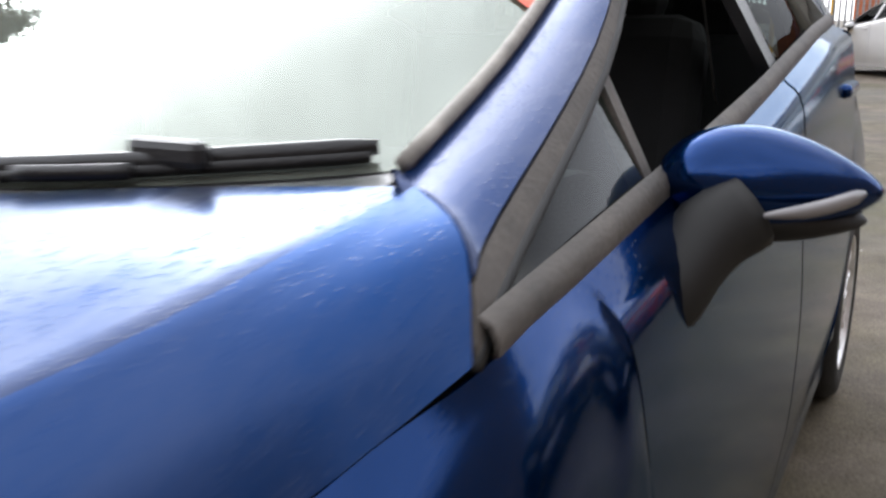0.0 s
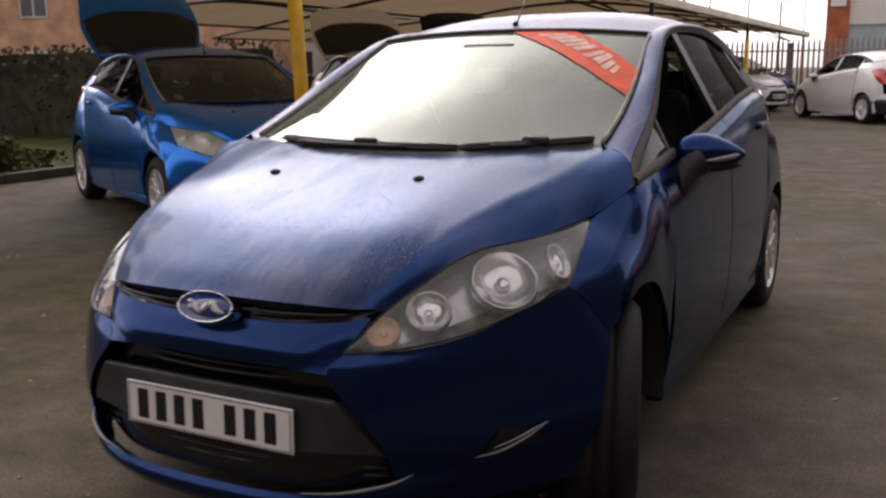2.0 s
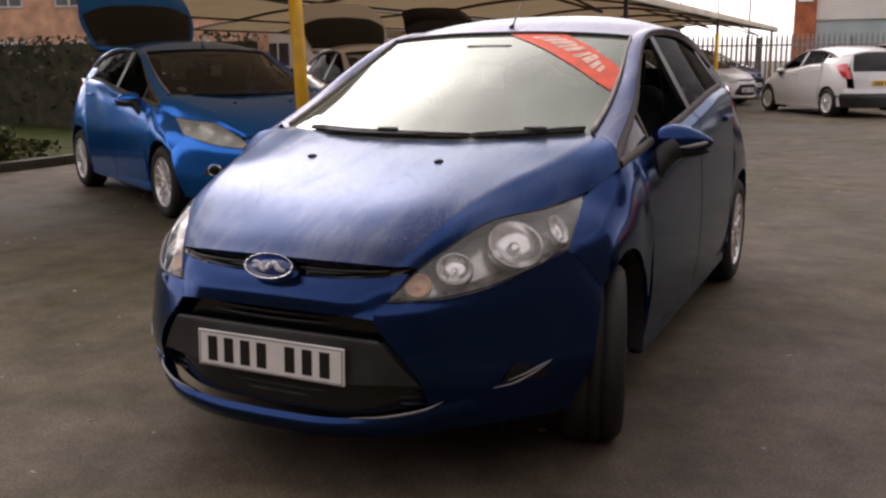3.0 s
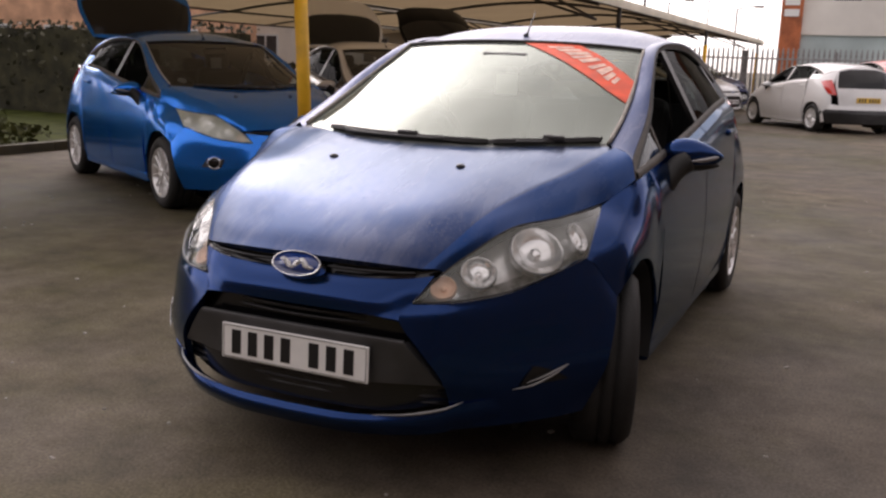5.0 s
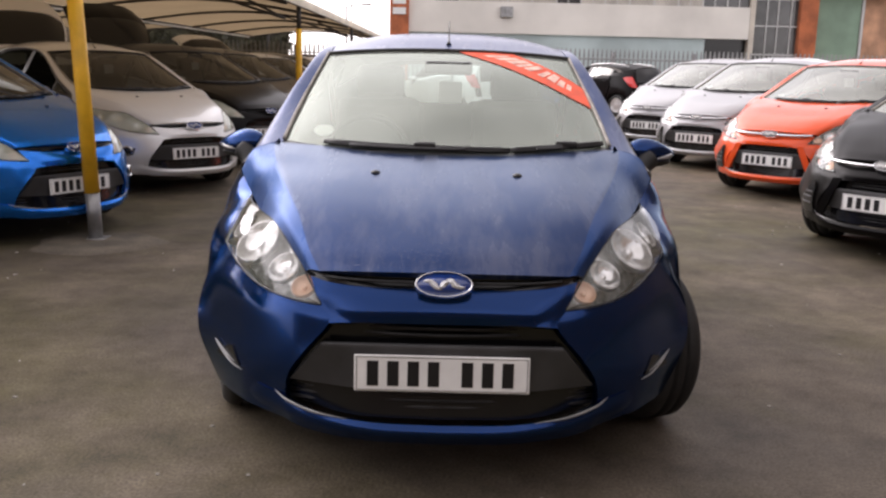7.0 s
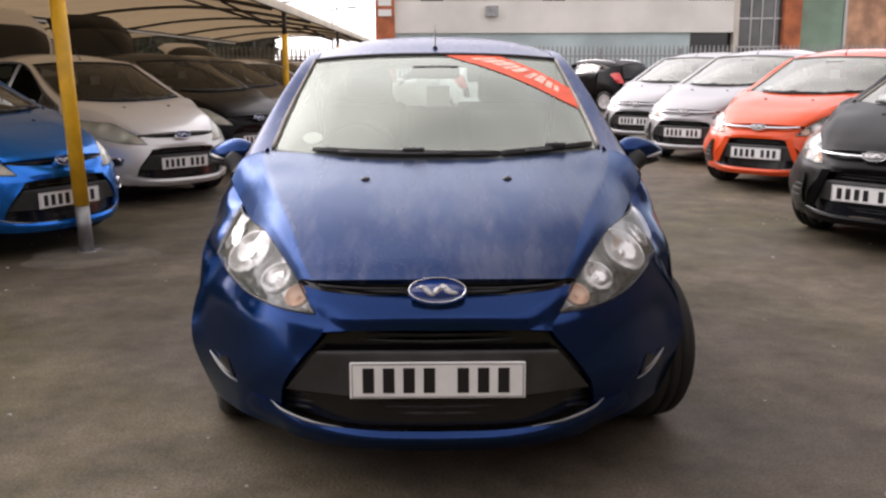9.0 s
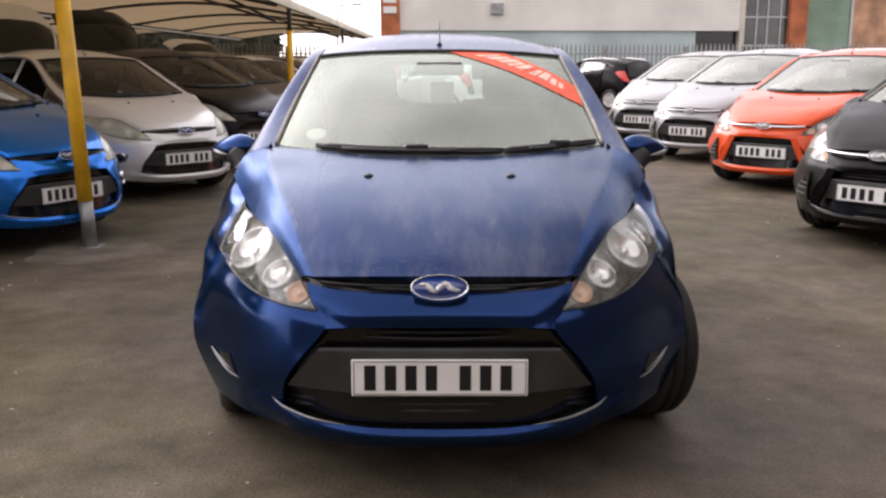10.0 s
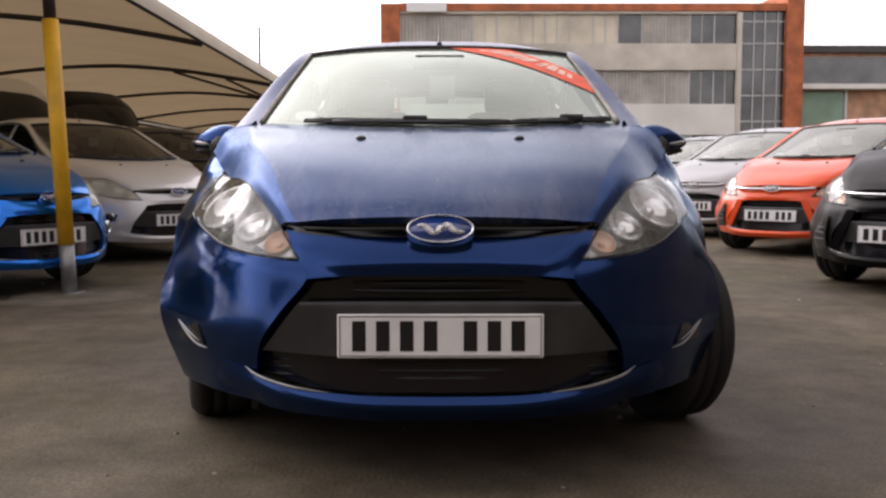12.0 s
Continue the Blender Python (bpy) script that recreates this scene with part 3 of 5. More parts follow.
    for t in (0, 0.25, 0.5, 0.75, 1.0):
        e = math.sin(t * math.pi / 2) ** 0.9
        drop = 0.5 * t + 0.5 * (1 - math.cos(t * math.pi / 2))
        rows.append([(o[0] + (i[0] - o[0]) * e, o[1] + (i[1] - o[1]) * t, o[2] + (i[2] - o[2]) * drop) for o, i in zip(outer, inner)])
        rows[-1][0] = tuple(basis(6, [0.8 + 0.2 * t])[0] @ np.array(BUMPER_SIDE[0]) + np.array([0, 0.001, 0.001]))
    for g in both(faired(surf(rows, 18, 40, (0.003, 0, 0.001, 0.004)), 160)):
        part("front_wing", sheet("front_wing", [g], 0.01), body, car)
    # doors
    for g in both(surf(flank((1.10, 1.125, 1.15, 1.17, 1.19, 1.195, 1.195), [2.07] * 7), 26, 20, (0, 0, 0.004, 0.004))):
        d = part("front_door", sheet("front_door", [g], 0.03), body, car)
        s = 1 if g[0, 0, 0] > 0 else -1
        hb = block((0.03, 0.19, 0.032), (s * 0.846, 1.9, 0.885), 0.012)
        part("door_handle", hb, body, d, "body-coloured pull handle")
    for g in both(surf(flank([2.075] * 7, (2.93, 2.97, 2.98, 2.95, 2.92, 2.92, 2.92)), 26, 16, (0, 0, 0.005, 0.008))):
        d = part("rear_door", sheet("rear_door", [g], 0.03), body, car)
        s = 1 if g[0, 0, 0] > 0 else -1
        part("door_handle", block((0.03, 0.19, 0.032), (s * 0.842, 2.78, 0.955), 0.012), body, d, "body-coloured pull handle")
    # rear quarters round the back arch
    outer = ((0.822, 2.93, 0.205), (0.852, 2.96, 0.55), (0.80, 2.98, 1.0), (0.775, 2.95, 1.103), (0.735, 3.3, 1.11), (0.70, 3.58, 1.02), (0.71, 3.72, 0.78), (0.70, 3.76, 0.55), (0.70, 3.72, 0.26))
    inner = ((0.825, 2.945, 0.205), (0.853, 2.95, 0.36), (0.856, 3.02, 0.53), (0.857, 3.12, 0.605), (0.857, 3.27, 0.64), (0.855, 3.42, 0.615), (0.848, 3.55, 0.52), (0.838, 3.62, 0.37), (0.82, 3.63, 0.22))
    rows = []
    for t in (0, 0.25, 0.5, 0.75, 1.0):
        e = math.sin(t * math.pi / 2) ** 0.9
        rows.append([(o[0] + (i[0] - o[0]) * e, o[1] + (i[1] - o[1]) * t, o[2] + (i[2] - o[2]) * t) for o, i in zip(outer, inner)])
    for g in both(surf(rows, 16, 34)):
        part("rear_quarter", sheet("rear_quarter", [g], 0.03), body, car)
    # pillars and roof
    screen_edge = ((0.672, 1.043, 0.987),) + SCREEN_SIDE + ROOF_SIDE[1:]
    edge = line(screen_edge, 40)
    rail = line(RAIL, 40)
    swell = np.stack([np.interp(np.arange(40), (0, 7), (0.018, 0.02)), np.zeros(40), np.interp(np.arange(40), (0, 7), (0.024, 0.012))], 1)
    def pillar_band(t0, t1, n, last=40):
        return np.stack([edge + (rail - edge) * t + swell * math.sin(t * math.pi) for t in np.linspace(t0, t1, n)])[:, :last]
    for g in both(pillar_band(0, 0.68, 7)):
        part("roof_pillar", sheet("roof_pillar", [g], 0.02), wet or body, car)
    for g in both(pillar_band(0.70, 1, 4)):
        part("window_frame", sheet("window_frame", [g - np.array([0, 0, 0.002])], 0.012), DUSTY, car, "dusty grey plastic window frame")
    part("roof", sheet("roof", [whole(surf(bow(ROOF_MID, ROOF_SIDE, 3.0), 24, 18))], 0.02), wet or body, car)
    back_pillar = [[(0.70, 2.97, 1.20), (0.68, 3.2, 1.21), (0.60, 3.42, 1.24), (0.51, 3.56, 1.29)], [(0.735, 2.96, 1.15), (0.73, 3.22, 1.14), (0.66, 3.48, 1.14), (0.59, 3.62, 1.15)], [(0.772, 2.95, 1.103), (0.742, 3.28, 1.108), (0.70, 3.58, 1.02), (0.65, 3.68, 1.0)]]
    for g in both(surf(back_pillar, 10, 14)):
        part("back_pillar", sheet("back_pillar", [g], 0.02), body, car)
    part("windscreen", sheet("windscreen", [whole(surf(SCREEN_GRID, 20, 16))], 0.0), SCREEN, car, "raked windscreen of faintly green glass").visible_shadow = False
    seal = [on_screen(-0.567 + 1.134 * k / 20, 1.0, 0.004) for k in range(21)]
    part("screen_seal", tube("screen_seal", seal, 0.009, 6), PLASTIC, car)
    for s in (1, -1):
        e = [(s * p[0], p[1] - 0.004, p[2] + 0.006) for p in line(SCREEN_SIDE, 16)]
        part("screen_seal", tube("screen_seal", e, [0.008] * 10 + [0.006] * 6, 8), PALESEAL, car, "dusty grey windscreen seal")
    cowl = [[(x, y - 0.045, z - 0.012) for x, y, z in SCREEN_GRID[0]], [(x, y + 0.02, z + 0.004) for x, y, z in SCREEN_GRID[0]]]
    part("scuttle", sheet("scuttle", [whole(surf(cowl, 4, 16))], 0.0), PLASTIC, car)
    # side glass: quarter light, front door, rear door
    def side_window(y0, y1, kind, mat, lean=0.0):
        ys = np.linspace(y0, y1, 9)
        top = np.array(RAIL)
        low = np.array([(belt_x(y) - 0.012, y, belt(y) + 0.012) for y in ys])
        up = np.array([(np.interp(y + lean, top[:, 1], top[:, 0]) - 0.012, y + lean, np.interp(y + lean, top[:, 1], top[:, 2]) - 0.004) for y in ys])
        up[:, 2] = np.maximum(up[:, 2], low[:, 2] + 0.004)
        g = np.stack([low + (up - low) * t for t in np.linspace(0, 1, 6)])
        for s, h in zip((1, -1), both(g)):
            if not (lowered and s > 0 and kind == "door_window"):
                part(kind, sheet(kind, [h], 0.0), mat, car).visible_shadow = False
    side_window(0.99, 1.33, "quarter_light", SIDEPANE)
    side_window(1.36, 2.04, "door_window", TINT)
    side_window(2.12, 2.92, "rear_window", TINT)
    for y, w in ((1.345, 0.028), (2.08, 0.085), (2.94, 0.05)):
        x1, z1 = belt_x(y), belt(y)
        t = np.array(RAIL)
        x2, z2 = np.interp(y, t[:, 1], t[:, 0]), np.interp(y, t[:, 1], t[:, 2])
        g = np.array([[(x1 + (x2 - x1) * k - 0.006, y + o * w / 2, z1 + (z2 - z1) * k) for o in (-1, 1)] for k in np.linspace(0, 1, 5)])
        for h in both(g):
            part("window_post", sheet("window_post", [h], 0.02), DUSTY if y < 2 else PLASTIC, car)
    for s in (1, -1):
        ys = np.linspace(0.95, 2.95, 24)
        g = np.array([[(s * (belt_x(y) + dx), y, belt(y) + dz) for y in ys] for dx, dz in ((-0.014, 0.026), (-0.003, 0.021), (0.003, 0.010), (0.002, -0.003))])
        part("window_sill_strip", sheet("window_sill_strip", [g], 0.004), DUSTY, car, "dusty grey strip under the windows")
        e = [(s * (p[0] - 0.004), p[1], p[2] - 0.004) for p in line(RAIL, 30)]
        part("window_seal", tube("window_seal", e, 0.007, 6), MATTBLACK, car)
    # headlamps
    top, low = line(LAMP_TOP, 26), line(LAMP_LOW, 26)
    bulge = np.array([0.012, -0.02, 0.012])
    lens = np.stack([top + (low - top) * t + bulge * math.sin(t * math.pi) * np.linspace(0.15, 1, 26)[:, None] for t in np.linspace(0.01, 0.985, 12)])
    mids = (top + low) / 2
    for s, g in zip((1, -1), both(lens)):
        lamp = part("headlamp", sheet("headlamp", [g], 0.0), LENS, car, "clear headlamp with two reflectors and an amber cap")
        lamp.visible_shadow = False
        inset = g * 1.0 + np.array([-s * 0.035, 0.075, -0.045])
        part("lamp_housing", sheet("lamp_housing", [inset[:9]], 0.0), material_lampchrome, lamp, "bright upper housing")
        part("lamp_skirt", sheet("lamp_skirt", [inset[8:] + np.array([0, -0.004, 0.0])], 0.0), material_lamp, lamp, "dark lower housing")
        for k, rad, name2, m2 in ((4, 0.036, "amber_cap", AMBER), (9, 0.05, "inner_reflector", REFLECT), (15, 0.078, "outer_reflector", REFLECT), (21, 0.05, "side_reflector", REFLECT)):
            c = Vector((s * mids[k][0], mids[k][1], mids[k][2])) + Vector((-s * 0.006, 0.02, -0.004))
            bowl = part(name2, lathe(name2, [(0.046, 0.0), (0.043, 0.25), (0.032, 0.6), (0.012, 0.9), (-0.006, 0.98), (-0.012, 1.03), (-0.006, 1.09), (0.03, 1.12)], 32, "y"), m2, lamp)
            bowl.matrix_basis = Matrix.Translation(c) @ pose(0, 0, 0, -44, 0, s * (14 + 1.6 * k)) @ Matrix.Diagonal((rad * (0.55 if k == 21 else 1), 0.5 * min(1, rad / 0.06), rad, 1))
            part("bulb", ellipsoid("bulb", (0.26, 0.022, 0.26), (0, 0.03, 0)), m2, bowl)
        border = [(s * p[0], p[1], p[2]) for p in np.concatenate([top, low[::-1]])]
        part("lamp_seal", tube("lamp_seal", border, 0.003, 5), PLASTIC, lamp)
        # lamp recess low in the bumper: shade as black sheet, glint as lines
        def low_side(v, u, off):
            p = basis(5, [v])[0] @ np.einsum("j,ijk->ik", basis(6, [u])[0], np.array(BUMPER_SIDE)) + np.array([off, -off, 0])
            return p * np.array([s, 1, 1])
        shade_wedge = np.array([[low_side(v, 0.44 + (0.26 * (1 - w) + 0.02) * k + 0.06 * w, 0.003) for k in np.linspace(0, 1, 8)] for w, v in zip(np.linspace(1, 0, 6), np.linspace(0.66, 0.79, 6))])
        recess = part("bumper_recess", sheet("bumper_recess", [shade_wedge], 0.004), GLOSSBLACK, car, "proud black wedge for the recess's shade")
        for pts, thick in ((((0.80, 0.40), (0.79, 0.50), (0.745, 0.60), (0.68, 0.685)), 0.0045), (((0.77, 0.47), (0.745, 0.55), (0.71, 0.62), (0.68, 0.68)), 0.003)):
            edge_pts = line([low_side(v, u, 0.006) for v, u in pts], 12)
            part("recess_trim", tube("recess_trim", edge_pts, [0.0008 + 0.6 * thick * math.sin(math.pi * (k + 0.5) / 12) for k in range(12)], 6), STEEL, recess, "thin bright line for the recess edge's glint")
    # door mirrors
    for s in (1, -1):
        def housing(p):
            t = (p.x + 0.105) / 0.21
            return Vector((p.x, p.y * (1 - 0.35 * t) + 0.06 * t, p.z * (1 - 0.5 * t**2) - 0.004 - 0.012 * t))
        bm = ellipsoid("mirror", (0.112, 0.082, 0.068), (0, 0, 0), housing)
        for v in bm.verts:
            v.co = Vector((s * (v.co.x + 0.888), v.co.y + 1.40, v.co.z + 0.955))
        if s < 0:
            bmesh.ops.reverse_faces(bm, faces=bm.faces[:])
        mir = part("door_mirror", bm, body, car, "body-coloured door mirror shell")
        bm = ellipsoid("mirror_base", (0.1, 0.075, 0.035), (0, 0, 0), housing)
        for v in bm.verts:
            v.co = Vector((s * (v.co.x + 0.886), v.co.y + 1.405, v.co.z + 0.922))
        part("mirror_skirt", bm, MATTBLACK, mir, "black plastic underside")
        foot = line([(s * 0.80, 1.30, 0.815), (s * 0.82, 1.32, 0.855), (s * 0.845, 1.355, 0.90), (s * 0.875, 1.38, 0.925)], 10)
        part("mirror_foot", tube("mirror_foot", foot, [0.034, 0.04, 0.042, 0.042, 0.041, 0.042, 0.043, 0.044, 0.045, 0.045], 12), MATTBLACK, mir, "black plastic mirror foot")
        ind = line([(s * 0.90, 1.335, 0.928), (s * 0.94, 1.365, 0.932), (s * 0.97, 1.41, 0.938), (s * 0.985, 1.45, 0.943)], 8)
        part("indicator", tube("indicator", ind, [0.003, 0.006, 0.008, 0.0085, 0.0085, 0.008, 0.006, 0.003], 8), material_clear, mir, "clear side indicator")
    # washer jets, wipers, aerial
    for s in (1, -1):
        part("washer_jet", ellipsoid("washer_jet", (0.017, 0.016, 0.011), (s * 0.25, 0.638, 0.92)), PLASTIC, car)
    for x0, x1, t0, t1, pivot in ((-0.47, 0.24, 0.025, 0.012, 0.05), (0.24, 0.615, 0.012, 0.035, 0.42)):
        xs = np.linspace(x0, x1, 14)
        blade = [on_screen(x, t0 + (t1 - t0) * (x - x0) / (x1 - x0), 0.012) for x in xs]
        w = part("wiper", tube("wiper", blade, [0.005] + [0.0105] * 12 + [0.007], 6), PLASTIC, car, "black wiper blade")
        part("wiper_rubber", tube("wiper_rubber", [p + Vector((0, -0.012, -0.007)) for p in blade], 0.0055, 5), RUBBER, w)
        arm = [on_screen(x, 0.0, 0.016) for x in np.linspace(x0 + 0.1, pivot + 0.02, 8)]
        part("wiper_arm", tube("wiper_arm", arm, 0.008, 6), PLASTIC, w)
        mid = on_screen((x0 + x1) / 2 + 0.03, (t0 + t1) / 2, 0.02)
        part("wiper_joint", block((0.085, 0.02, 0.026), mid, 0.008), PLASTIC, w)
    aerial = part("aerial", tube("aerial", [(0, 1.92, 1.394), (0, 1.94, 1.408), (0, 2.00, 1.47), (0, 2.04, 1.51)], [0.013, 0.005, 0.003, 0.002], 8), PLASTIC, car, "short black roof aerial")
    # sticker and papers behind the glass
    if sticker:
        g = np.array([[on_screen(x, t, 0.004) for x, t in zip(np.linspace(a[0], b[0], 14), np.linspace(a[1], b[1], 14))] for a, b in (((0.045, 0.985), (0.615, 0.49)), ((0.13, 0.985), (0.612, 0.57)), ((0.21, 0.988), (0.607, 0.64)), ((0.30, 0.985), (0.60, 0.72)))])
        part("sale_sticker", sheet("sale_sticker", [g], 0.0), STICKER, car, "orange-red sash sticker with faint pale lettering")
        for u0, u1, v0, v1 in ((0.10, 0.15, 0.25, 0.75), (0.17, 0.23, 0.3, 0.8), (0.25, 0.33, 0.35, 0.85), (0.35, 0.40, 0.3, 0.8), (0.42, 0.49, 0.35, 0.85), (0.55, 0.60, 0.3, 0.8), (0.62, 0.70, 0.35, 0.85), (0.72, 0.78, 0.3, 0.75), (0.80, 0.84, 0.35, 0.7)):
            rows2 = []
            for v in (v0, v1):
                base = np.einsum("i,ijk->jk", basis(4, [v])[0], g)
                rows2.append([basis(14, [u0 + (u1 - u0) * k])[0] @ base + np.array([0, -0.0008, 0.0018]) for k in np.linspace(0, 1, 5)])
            part("sticker_bar", sheet("sticker_bar", [np.array(rows2)], 0.0), STICKERPALE, car, "pale worn bar of lettering")
    card = part("price_card", block((0.105, 0.004, 0.095), (0.012, 1.66, 1.178), 0.001), PAPER, car, "white card hung under the mirror")
    part("cabin_mirror", block((0.22, 0.03, 0.06), (0, 1.66, 1.285), 0.015), PLASTIC, car)
    part("tax_disc", lathe("tax_disc", [(0, 0), (0.002, 0.04)], 20, "y"), PAPER, car).matrix_basis = Matrix.Translation((-0.50, 1.17, 1.03)) @ pose(0, 0, 0, -60, 0, 0)
    # cabin
    lining = whole(surf(bow(ROOF_MID, ROOF_SIDE, 3.0), 14, 12)) * np.array([0.98, 1, 1]) + np.array([0, 0, -0.03])
    part("headlining", sheet("headlining", [lining], 0.0), material_cloth, car, "grey cloth headlining")
    for g in both(np.stack([edge + (rail - edge) * t - np.array([0.015, 0, 0.012]) for t in np.linspace(0, 0.95, 4)])):
        part("pillar_trim", sheet("pillar_trim", [g], 0.0), material_cloth, car)
    dash = [[(0, 1.02, 0.955), (0.35, 1.06, 0.955), (0.64, 1.14, 0.955)], [(0, 1.3, 0.965), (0.35, 1.3, 0.97), (0.68, 1.32, 0.95)], [(0, 1.45, 0.90), (0.35, 1.45, 0.92), (0.70, 1.45, 0.91)], [(0, 1.5, 0.6), (0.35, 1.5, 0.6), (0.72, 1.5, 0.6)]]
    part("dashboard", sheet("dashboard", [whole(surf(dash, 14, 12))], 0.0), TRIM, car)
    ring = part("steering_wheel", tube("steering_wheel", [(0.18 * math.cos(a), 0, 0.18 * math.sin(a)) for a in np.linspace(0, 2 * math.pi, 30)], 0.014, 8), PLASTIC, car)
    ring.matrix_basis = Matrix.Translation((-0.36, 1.58, 0.90)) @ pose(0, 0, 0, -25, 0, 0)
    for x in (-0.36, 0.36):
        seat = part("front_seat", block((0.48, 0.52, 0.18), (x, 2.05, 0.5), 0.06), TRIM, car, "dark fabric front seat")
        part("seat_back", block((0.46, 0.16, 0.62), (x, 2.36, 0.82), 0.06, turn=pose(0, 0, 0, -14, 0, 0)), TRIM, seat)
        part("headrest", block((0.26, 0.1, 0.19), (x, 2.46, 1.20), 0.045), TRIM, seat)
    for sx in (1, -1):
        strap = np.array([[(sx * 0.615, 2.19 + 0.24 * k, 1.24 - 0.30 * k), (sx * 0.60, 2.235 + 0.24 * k, 1.25 - 0.30 * k)] for k in np.linspace(0, 1, 5)])
        part("seat_belt", sheet("seat_belt", [strap], 0.003), BELT, car, "pale grey seat belt")
        part("belt_anchor", block((0.02, 0.06, 0.07), (sx * 0.62, 2.2, 1.25), 0.008), TRIM, car)
    bench = part("rear_seat", block((1.2, 0.18, 0.55), (0, 3.1, 0.8), 0.05, turn=pose(0, 0, 0, -18, 0, 0)), TRIM, car, "dark fabric rear bench")
    for x in (-0.4, 0.4):
        part("headrest", block((0.24, 0.1, 0.16), (x, 3.2, 1.12), 0.04), TRIM, bench)
    tub = bmesh.new()
    block((1.25, 2.2, 0.05), (0, 2.4, 0.33), 0, tub)
    block((1.2, 0.05, 0.6), (0, 1.0, 0.62), 0, tub)
    block((1.0, 0.75, 0.4), (0, 0.62, 0.48), 0.05, tub)
    block((1.1, 3.3, 0.1), (0, 2.0, 0.24), 0.02, tub)
    for s in (1, -1):
        block((0.03, 1.9, 0.55), (s * 0.74, 2.05, 0.6), 0, tub)
        for y in (AXLE_F, AXLE_R):
            for k in range(8):
                a = radians(0 + 24 * k)
                block((0.24, 0.02, 0.17), (s * 0.62, y + 0.36 * math.cos(a), AXLE_Z + 0.36 * math.sin(a)), 0, tub, pose(0, 0, 0, math.degrees(a), 0, 0))
            block((0.02, 0.7, 0.7), (s * 0.56, y, 0.45), 0, tub)
    part("underbody", tub, GLOSSBLACK, car)
    for sx in (1, -1):
        for y in (AXLE_F, AXLE_R):
            arc = np.array([[(sx * x, y + 0.338 * math.cos(a), AXLE_Z + 0.338 * math.sin(a)) for a in np.linspace(radians(-16), radians(112 if y < 2 else 190), 26)] for x in (0.56, 0.70, 0.838)])
            part("arch_liner", sheet("arch_liner", [arc], 0.0), MATTBLACK, car)
    # tail: hatch, lamps, bumper
    hinge = Vector((0, 3.58, 1.365))
    gate_rows = [[(0, 3.60, 1.362), (0.3, 3.585, 1.348), (0.515, 3.56, 1.29)], [(0, 3.75, 1.20), (0.33, 3.725, 1.19), (0.58, 3.63, 1.16)], [(0, 3.86, 1.0), (0.36, 3.83, 1.0), (0.62, 3.70, 0.99)], [(0, 3.90, 0.8), (0.38, 3.87, 0.8), (0.60, 3.78, 0.8)], [(0, 3.90, 0.55), (0.36, 3.88, 0.55), (0.56, 3.80, 0.55)]]
    g = whole(surf(gate_rows, 20, 14)) - np.array(hinge)
    def framed(q):
        return [q[:2], q[11:], q[1:12, :2], q[1:12, -2:]]
    gate = part("tailgate", sheet("tailgate", framed(g), 0.03, (0, -1.5, -0.7)), body, car)
    gate.matrix_basis = Matrix.Translation(hinge)
    win = surf(gate_rows, 20, 14)[1:12, :13]
    part("rear_screen", sheet("rear_screen", [whole(win) - np.array(hinge) + np.array([0, 0.006, 0.003])], 0.0), REARPANE, gate, "clear rear window").visible_shadow = False
    inner_gate = g * np.array([0.93, 1, 1]) + np.array([0, -0.04, -0.01])
    part("gate_lining", sheet("gate_lining", framed(inner_gate), 0.0), TRIM, gate)
    plate = number_plate(gate, (0, 3.905 - hinge.y, 0.70 - hinge.z), PLATEYELLOW, BARS, 1)
    for s in (1, -1):
        g = surf([[(0.66, 3.63, 1.1), (0.71, 3.5, 1.09), (0.745, 3.38, 1.06)], [(0.66, 3.74, 0.95), (0.72, 3.66, 0.94), (0.765, 3.52, 0.95)], [(0.64, 3.82, 0.80), (0.70, 3.76, 0.80), (0.74, 3.66, 0.82)]], 8, 8)
        g = g + np.array([0.008, 0.008, 0])
        part("tail_lamp", sheet("tail_lamp", [g if s > 0 else mirror(g)], 0.02), REDLAMP, car, "red tail lamp")
    back = [[(0, 3.93, 0.58), (0.4, 3.91, 0.58), (0.66, 3.82, 0.60), (0.80, 3.62, 0.62)], [(0, 3.96, 0.45), (0.42, 3.94, 0.45), (0.70, 3.83, 0.45), (0.845, 3.60, 0.45)], [(0, 3.93, 0.25), (0.42, 3.90, 0.25), (0.68, 3.79, 0.25), (0.80, 3.60, 0.25)]]
    part("rear_bumper", sheet("rear_bumper", [whole(surf(back, 12, 18))], 0.03), body, car)
    for s in (1, -1):
        part("sill", block((0.06, 1.8, 0.09), (s * 0.80, 2.05, 0.215), 0.02), body, car)
    # wheels
    for x, y, t in ((0.832, AXLE_F, steer), (-0.832, AXLE_F, steer), (0.835, AXLE_R, 0), (-0.835, AXLE_R, 0)):
        wheel(car, x, y, t)
    return car


material_lampchrome = material("lamp_bright_housing", (0.76, 0.76, 0.75), 0.25, 0.45, vary=0.2, vary_scale=14)
material_lamp = material("lamp_inner", (0.26, 0.26, 0.26), 0.35, 0.3, vary=0.5, vary_scale=30)
material_cloth = material("headlining_cloth", (0.25, 0.25, 0.25), 0.9, vary=0.1, vary_scale=5)
material_clear = material("clear_indicator", (0.24, 0.23, 0.23), 0.2, 0.2)

main_car = hatchback("hatchback_car", "navy blue five-door hatchback with rain-spotted paint and an orange sticker", NAVY, NAVY_STREAKED, NAVY_WET, NAVY_LIGHTENED, steer=16, sticker=True, lowered=True)


